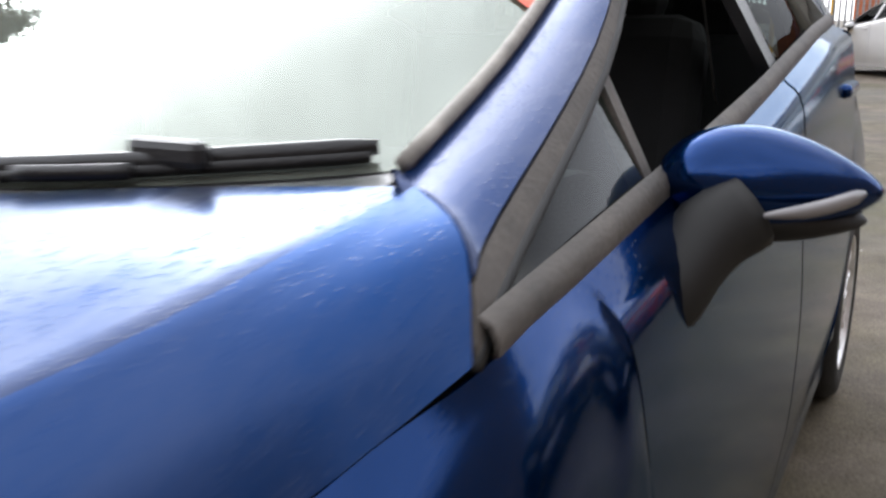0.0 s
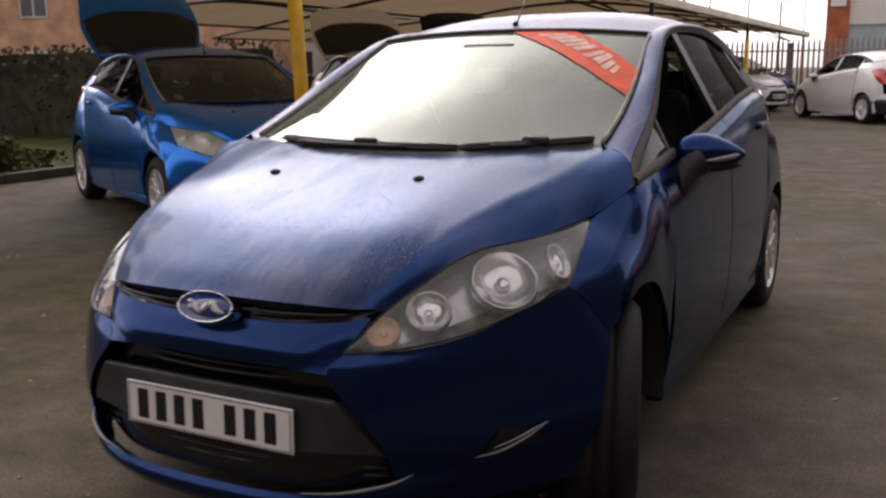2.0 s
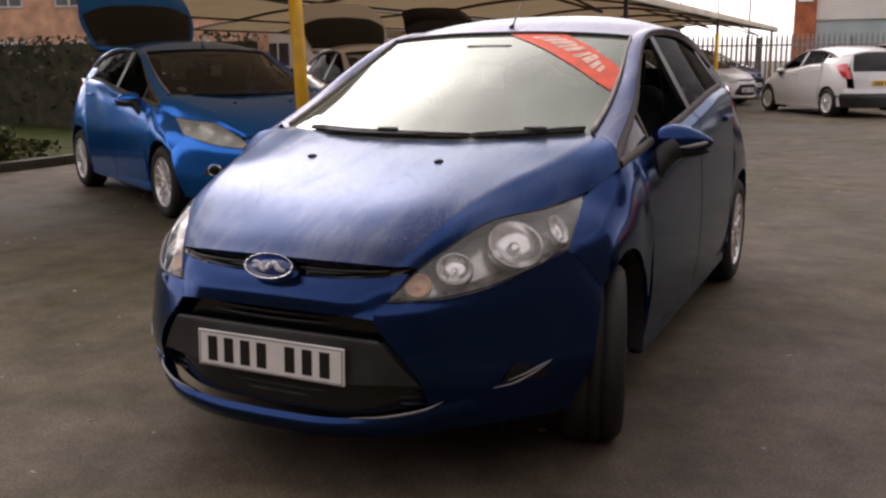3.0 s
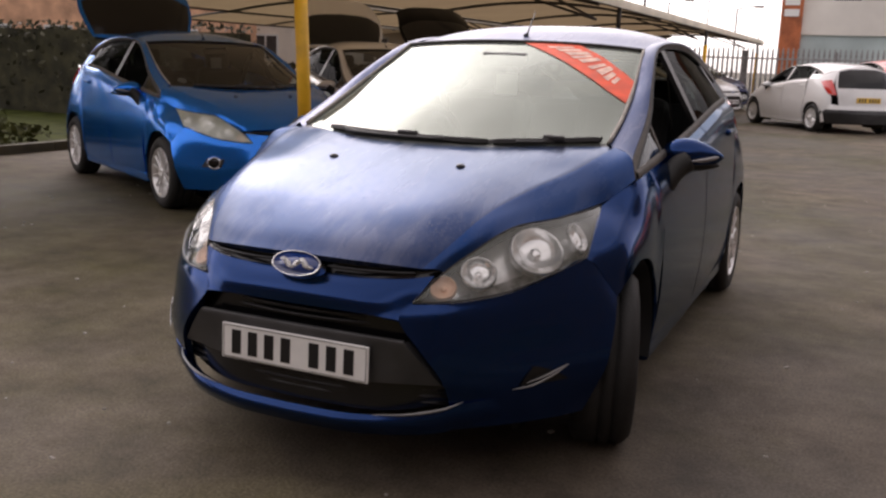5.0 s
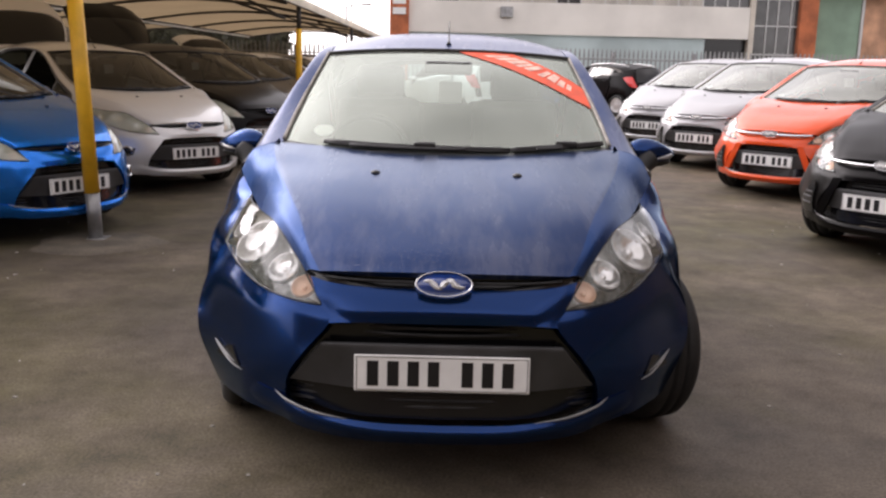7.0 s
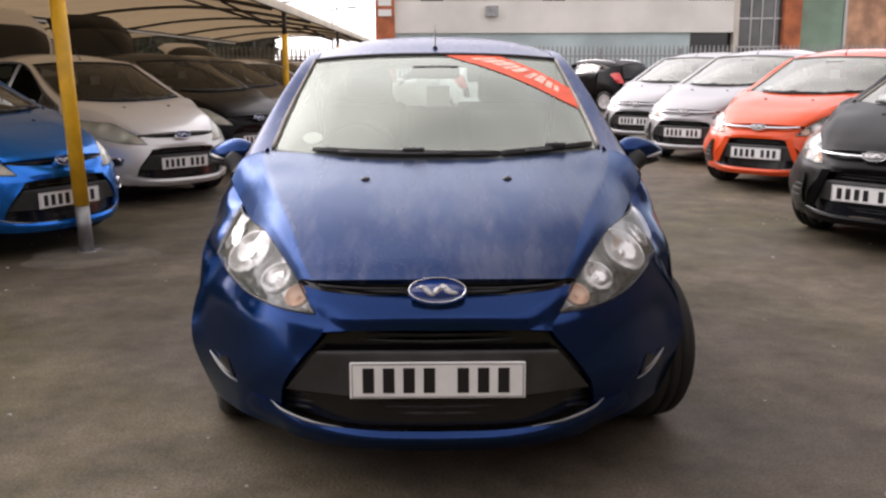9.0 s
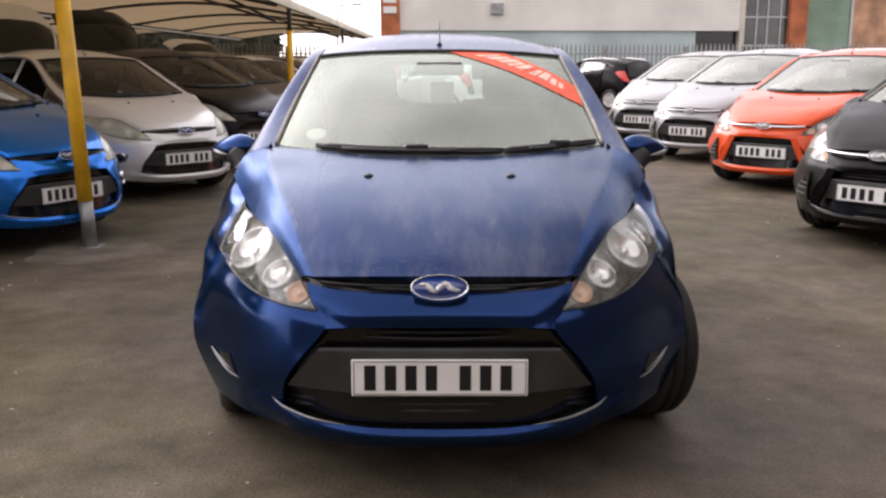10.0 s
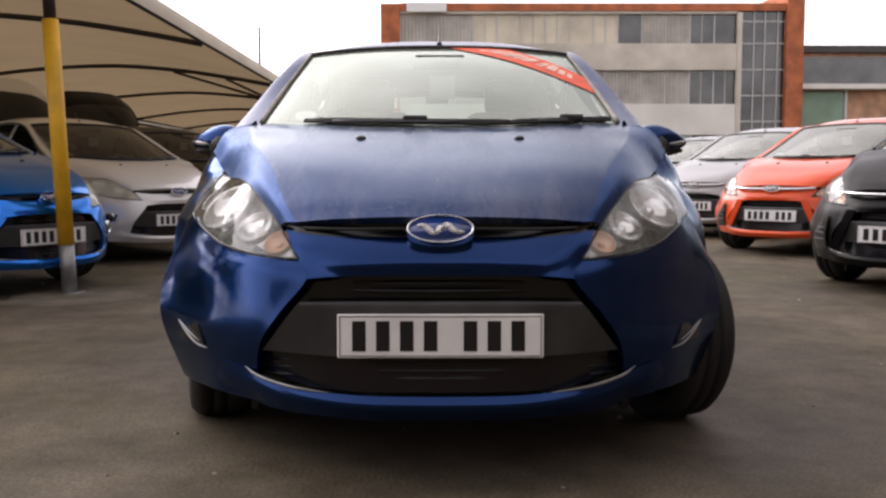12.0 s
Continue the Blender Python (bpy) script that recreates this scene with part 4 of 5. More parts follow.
def repaint(src, body, label, m, name, group, open_gate=0.0, without=("sale_sticker", "sticker_bar")):
    """A copy of a car in another colour, its wheels straight, its tailgate shut or raised."""
    car = copy_thing(src, m)
    car.name = name
    tagged(car, label, "car", group)
    if open_gate:
        for o in [o for o in car.children_recursive if o.name.split(".")[0] == "number_plate" and o.parent.name.split(".")[0] == "tailgate"]:
            for q in (*o.children, o):
                bpy.data.objects.remove(q)
    for o in list(car.children_recursive):
        kind = o.name.split(".")[0]
        if kind in without:
            bpy.data.objects.remove(o)
            continue
        for slot in o.material_slots:
            if slot.material in (NAVY, NAVY_STREAKED, NAVY_WET, NAVY_LIGHTENED):
                slot.link = "OBJECT"
                slot.material = body
        # Windscreens under the canopy get the tint darkened for shade.
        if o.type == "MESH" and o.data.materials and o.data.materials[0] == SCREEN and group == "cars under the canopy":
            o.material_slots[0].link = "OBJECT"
            o.material_slots[0].material = SCREEN_SHADED
        elif o.type == "MESH" and o.data.materials and o.data.materials[0] == SCREEN:
            o.material_slots[0].link = "OBJECT"
            o.material_slots[0].material = SCREEN_PALED
        # Lamps under the canopy are brightened by a whitened lens.
        if kind == "headlamp" and group == "cars under the canopy":
            o.material_slots[0].link = "OBJECT"
            o.material_slots[0].material = LENS_WHITENED
        if kind == "badge" and group == "cars along the aisle":
            o.material_slots[0].link = "OBJECT"
            o.material_slots[0].material = STEEL
        if kind == "rear_screen":
            o.material_slots[0].link = "OBJECT"
            o.material_slots[0].material = GLOSSBLACK
        if kind == "tailgate":
            o.matrix_basis = Matrix.Translation(o.location) @ pose(0, 0, 0, open_gate, 0, 0)
        if kind == "wheel":
            side = 1 if o.location.x > 0 else -1
            o.matrix_basis = pose(*o.location, 0, 0, 0 if side > 0 else 180)
    return car


def side_of_bumper(v, u, off=0.006):
    """A place on the bumper's side by shares down and along, a little proud of it."""
    return basis(5, [v])[0] @ np.einsum("j,ijk->ik", basis(6, [u])[0], np.array(BUMPER_SIDE)) + np.array([off * 1.1, -off, 0])


def fog_lamps(car):
    """Round fog lamps with bright rings and a bright lip under the mouth."""
    for s in (1, -1):
        p = side_of_bumper(0.56, 0.42, 0.002)
        ring = part("fog_lamp", lathe("fog_lamp", [(0.03, 0.0), (0.022, 0.5), (0.0, 0.8), (-0.012, 0.9), (-0.012, 1.0), (0.0, 1.15), (0.03, 1.3)], 24, "y"), CHROME, car, "round fog lamp with a bright ring")
        ring.matrix_basis = Matrix.Translation((s * p[0], p[1], p[2])) @ pose(0, 0, 0, 0, 0, s * 38) @ Matrix.Diagonal((0.052, 1, 0.045, 1))
        part("fog_lens", ellipsoid("fog_lens", (0.8, 0.012, 0.8)), GLOSSBLACK, ring)
        part("fog_surround", sheet("fog_surround", [np.array([[side_of_bumper(v, u, 0.003) * np.array([s, 1, 1]) for u in np.linspace(0.33, 0.50 + 0.25 * (v - 0.45), 8)] for v in np.linspace(0.47, 0.66, 6)])], 0.003), PLASTIC, car)


def side_grilles(car, paintwork, divided):
    """Slanted black grilles either side of the mouth, and bright bars in the slot."""
    for s in (1, -1):
        g = np.array([[side_of_bumper(v, np.interp(v, (0.34, 0.9), (0.24, 0.06)) + k * np.interp(v, (0.34, 0.82, 0.9), (0.04, 0.42, 0.42)), 0.010) * np.array([s, 1, 1]) for k in np.linspace(0, 1, 12)] for v in np.linspace(0.34, 0.9, 14)])
        gr = part("side_grille", sheet("side_grille", [g], 0.004), GLOSSBLACK, car, "slanted black side grille")
        for v, u0, u1 in ((0.55, 0.18, 0.36), (0.66, 0.15, 0.42), (0.77, 0.12, 0.48)):
            part("side_grille_bar", tube("side_grille_bar", [tuple(side_of_bumper(v, u0 + (u1 - u0) * k, 0.013) * np.array([s, 1, 1])) for k in np.linspace(0, 1, 10)], 0.004, 5), PLASTIC, gr)
    # body-coloured bands that part the mouth from the side grilles
        if divided:
            band = np.array([[((0.285 + 0.12 * v + w) * s, 0.004 + 0.16 * (0.285 + 0.12 * v + w - 0.2) ** 1.2 * (1 - 0.2 * v) - 0.008 * math.sin(math.pi * v), 0.56 - 0.27 * v) for w in (0.0, 0.02, 0.045, 0.065)] for v in np.linspace(0, 1, 10)])
            part("grille_divider", sheet("grille_divider", [band], 0.02), paintwork, car, "body-coloured band beside the mouth")
    bar = line([(-0.4, 0.09, 0.672), (-0.25, 0.04, 0.664), (0, 0.026, 0.662), (0.25, 0.04, 0.664), (0.4, 0.09, 0.672)], 20)
    part("grille_bar", tube("grille_bar", bar, 0.011, 8), CHROME, car, "bright bar across the slot")


def tail_skirt(car):
    """Black lower half of the rear bumper."""
    g = [[(0, 3.952, 0.50), (0.42, 3.932, 0.50), (0.69, 3.83, 0.50), (0.835, 3.61, 0.50)], [(0, 3.968, 0.42), (0.42, 3.948, 0.42), (0.71, 3.84, 0.42), (0.85, 3.605, 0.42)], [(0, 3.945, 0.22), (0.42, 3.915, 0.22), (0.69, 3.80, 0.22), (0.81, 3.605, 0.22)]]
    part("rear_skirt", sheet("rear_skirt", [whole(surf(g, 8, 16)) + np.array([0, 0.006, 0])], 0.02), PLASTIC, car, "black plastic lower bumper")


def roof_rails(car):
    for s in (1, -1):
        part("roof_rail", tube("roof_rail", [(s * 0.55, 2.0, 1.40), (s * 0.55, 2.15, 1.435), (s * 0.545, 2.7, 1.455), (s * 0.53, 3.2, 1.42), (s * 0.52, 3.35, 1.38)], 0.014, 8), ALLOY, car, "silver roof rail")


UNFITTED = ("sale_sticker", "sticker_bar", "recess_trim", "bumper_recess")
LEFT_ROW = (
    (SKYBLUE, "bright blue hatchback with its boot raised under the canopy", -2.62, 4.0, 61, 128, 1.0),
    (LIFTEDSILVER, "silver hatchback with its boot raised under the canopy", -2.45, 6.5, 48, 120, 1.0),
    (BLACKPAINT, "black hatchback with its boot raised under the canopy", -2.2, 9.2, 48, 120, 1.03),
    (GREYPAINT, "dark grey hatchback parked under the canopy", -2.2, 12.0, 50, 0, 1.03),
    (WHITEPAINT, "white hatchback parked under the canopy", -2.1, 14.9, 50, 100, 1.0),
    (GREYPAINT, "dark grey hatchback parked deep under the canopy", -2.3, 18.2, 50, 0, 1.03),
    (WHITEPAINT, "white hatchback parked beside the last posts", -2.0, 24.4, 62, 0, 1.0),
    (DEEPBLUE, "deep blue hatchback parked by the far posts", -2.3, 28.3, 62, 0, 1.08),
)
for body, label, x, y, turn, gate, size in LEFT_ROW:
    fog_lamps(repaint(main_car, body, label, pose(x, y, 0, 0, 0, turn) @ Matrix.Diagonal((size, size, size, 1)), "parked_car", "cars under the canopy", gate, UNFITTED))
RIGHT_ROW = (
    (BLACKPAINT, "black hatchback facing the aisle", 3.02, 3.75, -50, (1.06, 1.08, 1.03)),
    (ORANGE, "orange hatchback facing the aisle", 3.33, 7.0, -46, (1.06, 1.08, 1.03)),
    (SILVER, "silver people carrier facing the aisle", 3.32, 9.85, -44, (1.06, 1.1, 1.06)),
    (SILVER, "silver people carrier beside its twin", 3.25, 12.6, -42, (1.06, 1.1, 1.06)),
)
for body, label, x, y, turn, size in RIGHT_ROW:
    side_grilles(repaint(main_car, body, label, pose(x, y, 0, 0, 0, turn) @ Matrix.Diagonal((*size, 1)), "parked_car", "cars along the aisle", 0, UNFITTED + ("slot_bar",)), body, "hatchback" in label)
FAR_ROW = (
    (WHITEPAINT, "white hatchback seen from its tail", -0.90, 22.95, 213, (1.06, 1.08, 1.02)),
    (REDPAINT, "red tall hatchback seen from its tail", 0.72, 26.3, 208, (1.06, 1.0, 1.12)),
    (BLACKPAINT, "black estate car parked along the fence", 3.54, 27.95, 215.5, (1.06, 1.1, 1.02)),
)
for body, label, x, y, turn, size in FAR_ROW:
    far = repaint(main_car, body, label, pose(x, y, 0, 0, 0, turn) @ Matrix.Diagonal((*size, 1)), "parked_car", "cars by the fence")
    tail_skirt(far)
    if "estate" in label:
        roof_rails(far)
        # Side panes whitened for the sky they would mirror.
        for pane in far.children_recursive:
            if pane.name.split(".")[0] in ("door_window", "rear_window", "quarter_light"):
                pane.material_slots[0].link = "OBJECT"
                pane.material_slots[0].material = SCREEN_PALED


# ---- ground ----
def asphalt():
    m = bpy.data.materials.new("wet_asphalt")
    m.use_nodes = True
    n, l = m.node_tree.nodes, m.node_tree.links
    b = n["Principled BSDF"]
    co = n.new("ShaderNodeTexCoord")
    def noise_at(scale, detail, rough=0.6):
        t = n.new("ShaderNodeTexNoise")
        t.inputs["Scale"].default_value, t.inputs["Detail"].default_value, t.inputs["Roughness"].default_value = scale, detail, rough
        l.new(co.outputs["Object"], t.inputs["Vector"])
        return t.outputs["Fac"]
    def span(src, a, b2, c, d):
        t = n.new("ShaderNodeMapRange")
        for k, v in (("From Min", a), ("From Max", b2), ("To Min", c), ("To Max", d)):
            t.inputs[k].default_value = v
        l.new(src, t.inputs["Value"])
        return t.outputs[0]
    wet = noise_at(0.35, 5)
    stone = noise_at(90, 3)
    mix = n.new("ShaderNodeMix")
    mix.data_type = "RGBA"
    mix.inputs["A"].default_value, mix.inputs["B"].default_value = (0.068, 0.055, 0.042, 1), (0.150, 0.121, 0.092, 1)
    l.new(span(wet, 0.35, 0.65, 0, 1), mix.inputs["Factor"])
    times = n.new("ShaderNodeMix")
    times.data_type, times.blend_type = "RGBA", "MULTIPLY"
    times.inputs["Factor"].default_value = 1
    l.new(span(stone, 0.3, 0.7, 0.6, 1.4), times.inputs["B"])
    moss = n.new("ShaderNodeMix")
    moss.data_type = "RGBA"
    moss.inputs["B"].default_value = (0.058, 0.054, 0.016, 1)
    l.new(span(noise_at(0.22, 7, 0.7), 0.44, 0.64, 0, 0.85), moss.inputs["Factor"])
    l.new(mix.outputs["Result"], moss.inputs["A"])
    l.new(moss.outputs["Result"], times.inputs["A"])
    patch = n.new("ShaderNodeMix")
    patch.data_type, patch.blend_type = "RGBA", "MULTIPLY"
    patch.inputs["Factor"].default_value = 1
    l.new(times.outputs["Result"], patch.inputs["A"])
    l.new(span(noise_at(2.5, 9, 0.72), 0.3, 0.7, 0.5, 1.5), patch.inputs["B"])
    l.new(patch.outputs["Result"], b.inputs["Base Color"])
    l.new(span(wet, 0.35, 0.65, 0.6, 0.85), b.inputs["Roughness"])
    b.inputs["Specular IOR Level"].default_value = 0.2
    bp = n.new("ShaderNodeBump")
    bp.inputs["Strength"].default_value, bp.inputs["Distance"].default_value = 0.5, 0.008
    l.new(stone, bp.inputs["Height"])
    l.new(bp.outputs[0], b.inputs["Normal"])
    return m


ASPHALT = asphalt()
CONCRETE = material("pale_concrete", (0.56, 0.51, 0.44), 0.85, vary=0.18, vary_scale=0.6, bump=0.3, bump_scale=25, grain=0.1)
WHITEWALL = material("white_rendered_wall", (0.68, 0.65, 0.60), 0.8, vary=0.1, vary_scale=0.4, bump=0.2, bump_scale=20)
PALEBLUE = material("pale_blue_wall", (0.42, 0.50, 0.50), 0.8, vary=0.15, vary_scale=0.5)
BRICK = material("red_brick", (0.40, 0.12, 0.05), 0.85, vary=0.3, vary_scale=1.5, bump=0.4, bump_scale=30, grain=0.2)
# Brick of the added unseen walls, kept dark for the car's reflections.
UNSEENBRICK = material("dark_unseen_wall_brick", (0.10, 0.065, 0.048), 0.85, vary=0.3, vary_scale=1.2, bump=0.4, bump_scale=30, grain=0.2)
HOUSEBRICK = material("brown_brick", (0.52, 0.29, 0.18), 0.85, vary=0.3, vary_scale=1.2, bump=0.4, bump_scale=30, grain=0.2)
WINDOWGLASS = material("office_window", (0.05, 0.05, 0.05), 0.08, vary=0.6, vary_scale=0.7)
PANEL = material("cream_panel", (0.60, 0.54, 0.43), 0.8, vary=0.15, vary_scale=0.7)
BLIND = material("vertical_blind", (0.45, 0.42, 0.38), 0.8, vary=0.2, vary_scale=1.0)
FRAME = material("window_frame", (0.5, 0.5, 0.49), 0.5)
GREENPANEL = material("green_panel", (0.20, 0.30, 0.22), 0.6, vary=0.15, vary_scale=0.8)
VALANCE = material("cream_edging", (0.78, 0.72, 0.60), 0.8, vary=0.1, vary_scale=1.5)
FABRIC = material("canopy_fabric", (0.41, 0.33, 0.215), 0.8, vary=0.15, vary_scale=0.8, bump=0.1, bump_scale=8)
fn, fl = FABRIC.node_tree.nodes, FABRIC.node_tree.links
glow = fn.new("ShaderNodeBsdfTranslucent")
glow.inputs["Color"].default_value = (0.25, 0.185, 0.11, 1)
fabric_mix = fn.new("ShaderNodeMixShader")
fabric_mix.inputs[0].default_value = 0.55
fl.new(fn["Principled BSDF"].outputs[0], fabric_mix.inputs[1])
fl.new(glow.outputs[0], fabric_mix.inputs[2])
fl.new(fabric_mix.outputs[0], fn["Material Output"].inputs["Surface"])
HEDGE = material("hedge_leaves", (0.055, 0.052, 0.028), 0.7, vary=0.5, vary_scale=4)
GRASS = material("verge_grass", (0.05, 0.06, 0.015), 0.95, spec=0.05, vary=0.4, vary_scale=3, bump=0.5, bump_scale=60)
BARK = material("bark", (0.05, 0.042, 0.035), 0.9, vary=0.3, vary_scale=6, bump=0.4, bump_scale=40)
KERB = material("kerb_stone", (0.12, 0.115, 0.085), 0.85, vary=0.25, vary_scale=3, bump=0.3, bump_scale=50)

PADSTONE = material("worn_concrete", (0.105, 0.088, 0.066), 0.9, vary=0.35, vary_scale=4, bump=0.4, bump_scale=60, grain=0.25)


def flat(name, x0, x1, y0, y1, z, mat, cuts=1):
    bm = bmesh.new()
    bmesh.ops.create_grid(bm, x_segments=cuts, y_segments=cuts, size=1)
    for v in bm.verts:
        v.co = Vector((x0 + (v.co.x + 1) / 2 * (x1 - x0), y0 + (v.co.y + 1) / 2 * (y1 - y0), z))
    return part(name, bm, mat)


tagged(flat("ground", -400, 400, -400, 400, 0, ASPHALT), "damp dark asphalt yard", "ground", kind="structure")
# the worn footing: a low mound with a ragged rim
pad = bmesh.new()
rings = []
for share, z in ((1.0, 0.0), (0.93, 0.008), (0.8, 0.013), (0.3, 0.016)):
    rings.append([pad.verts.new((-2.46 + share * 0.44 * math.cos(a) * (1 + 0.10 * math.sin(3 * a + 1) + 0.05 * math.sin(7 * a)), 3.84 + share * 0.42 * math.sin(a) * (1 + 0.08 * math.sin(2 * a) + 0.05 * math.sin(5 * a + 2)), z)) for a in np.linspace(0, 2 * math.pi, 40, endpoint=False)])
for low_ring, up_ring in zip(rings, rings[1:]):
    for k in range(40):
        pad.faces.new((low_ring[k], low_ring[(k + 1) % 40], up_ring[(k + 1) % 40], up_ring[k]))
pad.faces.new(rings[-1])
tagged(part("concrete_pad", pad, PADSTONE), "worn round concrete footing under the yellow post", "concrete pad", kind="structure")


# ---- canopy on yellow posts ----
def post(y, x=-2.515, lean=0.0):
    p = thing("canopy_post", "yellow canopy post with a grey steel foot", "post", pose(x, y, 0, 0, lean, 0), "canopy posts")
    part("post_foot", tube("post_foot", [(0, 0, 0), (0, 0, 0.345)], 0.05, 16), STEEL, p, "bare grey steel foot")
    part("post_sleeve", tube("post_sleeve", [(0, 0, 0.345), (0, 0, 1.85)], 0.053, 16), YELLOW, p, "yellow painted sleeve")
    part("post_head", tube("post_head", [(0, 0, 1.85), (0, 0, 2.32)], 0.04, 16), DARKSTEEL, p)
    part("base_plate", block((0.16, 0.16, 0.012), (0, 0, 0.012), 0.003), STEEL, p)
    return p


for y in (3.97, 13.4, 22.2, 33.3):
    stand = post(y, lean=-2.3 if y < 5 else 0.0)
    if y > 20:
        part("post_rod", tube("post_rod", [(0, 0, 2.3), (0, 0, 3.45)], 0.018, 8), STEEL, stand)

BAY = 4.5


def long_canopy(label, x0, y0, bays, width=5.15):
    """Fabric stretched over curved hoops, with beams along its edges."""
    cp = thing("canopy", label, "canopy", kind="structure")
    arc = ((0.0, 2.22), (0.6, 2.33), (1.5, 2.46), (width / 2, 2.53), (width - 1.3, 2.46), (width, 2.28))
    for k in range(bays):
        ya = y0 + k * BAY
        rows = []
        for t in np.linspace(0, 1, 5):
            sag = 0.05 * math.sin(t * math.pi)
            rows.append([(x0 - dx, ya + BAY * t, z - (sag if 0.5 < dx < width - 0.2 else 0)) for dx, z in arc])
        part("canopy_bay", sheet("canopy_bay", [surf(rows, 20, 22)], 0.0, (x0 - 2.5, y0 + 15, -50)), FABRIC, cp)
    for k in range(bays + 1):
        hoop = line([(x0 - 0.02 - dx * 0.99, y0 + k * BAY, z - 0.035) for dx, z in arc], 18)
        part("canopy_hoop", tube("canopy_hoop", hoop, 0.03, 8), DARKSTEEL, cp)
        if k % 2 == 0 and k:
            for dx in (0.8, 1.6):
                part("canopy_strut", tube("canopy_strut", [(x0 - 0.05, y0 + k * BAY, 1.95), (x0 - dx, y0 + k * BAY + 0.02, np.interp(dx, [p[0] for p in arc], [p[1] for p in arc]) - 0.06)], 0.022, 6), DARKSTEEL, cp)
    lip = [[(x0 + 0.012, y0 + k * bays * BAY / 8, 2.205) for k in range(9)], [(x0 + 0.02, y0 + k * bays * BAY / 8, 2.28) for k in range(9)], [(x0 + 0.005, y0 + k * bays * BAY / 8, 2.345) for k in range(9)]]
    part("canopy_valance", sheet("canopy_valance", [surf(lip, 5, 17)], 0.006, (x0 - 9, y0 + 9, 2.2)), VALANCE, cp, "pale cream edging strip")
    for dx, z in ((0.02, 2.215), (width - 0.02, 2.25)):
        part("canopy_beam", tube("canopy_beam", [(x0 - dx, y0, z), (x0 - dx, y0 + bays * BAY, z)], 0.025, 8), DARKSTEEL, cp)
    return cp


long_canopy("long cream fabric canopy over the parked cars", -2.45, 3.0, 7)
long_canopy("second cream fabric canopy deeper in the yard", -7.75, 12.0, 5)
long_canopy("third cream fabric canopy deeper in the yard", -13.05, 21.0, 3)

# ---- office building behind the fence ----
def wall_block(name, x0, x1, y0, y1, z0, z1, mat, parent, label=""):
    return part(name, block((x1 - x0, y1 - y0, z1 - z0), ((x0 + x1) / 2, (y0 + y1) / 2, (z0 + z1) / 2)), mat, parent, label)


office = thing("office_building", "three-storey concrete office block with brick ends and window bands", "building")
F = 45.0
wall_block("core", -2.8, 18.2, F + 0.5, F + 12, 0, 9.3, CONCRETE, office)
wall_block("brick_end", -2.9, -1.95, F - 0.25, F + 12, 0, 9.45, BRICK, office, "orange-red brick end wall")
wall_block("brick_tower", 17.48, 18.35, F - 0.25, F + 12, 0, 10.2, BRICK, office, "orange-red brick pier")
wall_block("brick_parapet", -1.95, 17.48, F - 0.1, F + 0.5, 9.14, 9.5, BRICK, office)
wall_block("top_band", -1.95, 15.03, F, F + 0.5, 9.0, 9.14, CONCRETE, office)
wall_block("upper_spandrel", -1.95, 15.03, F - 0.05, F + 0.5, 6.2, 7.52, CONCRETE, office, "pale concrete spandrel")
wall_block("lower_spandrel", -1.95, 15.03, F - 0.05, F + 0.5, 2.95, 4.5, WHITEWALL, office, "white spandrel band")
wall_block("ground_wall", -1.95, 12.9, F + 0.1, F + 0.5, 0, 2.95, PALEBLUE, office, "pale blue ground-floor wall")
wall_block("side_pier", 15.05, 15.3, F - 0.05, F + 0.5, 0, 9.08, CONCRETE, office)
wall_block("dark_entry", 12.9, 15.05, F + 0.45, F + 0.5, 0, 2.95, GLOSSBLACK, office, "dark recessed entry")
random.seed(5)
for z0, z1 in ((7.52, 9.0), (4.5, 6.2)):
    x = -1.95
    while x < 14.6:
        w = 1.22
        dice = random.random()
        if z0 > 7:
            kind = BLIND if x < 0.6 else PANEL if x < 8.4 else WINDOWGLASS if dice < 0.7 else BLIND
        else:
            kind = BLIND if x < 12.4 and dice < 0.75 else WINDOWGLASS
        pane = wall_block("office_window", x + 0.05, min(15.05, x + w), F + 0.22, F + 0.26, z0, z1, kind, office)
        fr = bmesh.new()
        block((0.06, 0.08, z1 - z0), (x + 0.03, F + 0.2, (z0 + z1) / 2), 0, fr)
        if random.random() < 0.5:
            block((0.035, 0.06, z1 - z0), (x + 0.62, F + 0.2, (z0 + z1) / 2), 0, fr)
        part("window_frame", fr, FRAME, pane)
        if kind is BLIND:
            for j in range(6):
                part("blind_slat", block((0.10, 0.01, z1 - z0 - 0.05), (x + 0.16 + j * 0.18, F + 0.20, (z0 + z1) / 2), turn=pose(0, 0, 0, 0, 0, 35)), BLIND, pane)
        x += w
wall_block("stair_glass", 15.3, 17.48, F + 0.15, F + 0.2, 0, 9.2, WINDOWGLASS, office, "dark glazed stair tower")
for z in (2.2, 3.6, 4.9, 6.2, 7.5, 8.6):
    wall_block("stair_transom", 15.3, 17.48, F + 0.08, F + 0.16, z, z + 0.06, FRAME, office)
for x in (15.9, 16.45, 17.1):
    wall_block("stair_mullion", x, x + 0.05, F + 0.07, F + 0.15, 0, 9.2, FRAME, office)
wall_block("roof_sign", -1.6, 0.4, F - 0.3, F - 0.22, 9.05, 9.5, PAPER, office, "plain white sign board")
for z in (3.95, 4.45, 4.85):
    wall_block("wall_notice", -2.75, -2.1, F - 0.32, F - 0.26, z - 0.18, z + 0.14, PAPER, office, "small white notice")
wall_block("air_unit", 2.6, 3.2, F - 0.4, F - 0.06, 3.75, 4.25, STEEL, office, "grey wall-mounted unit")

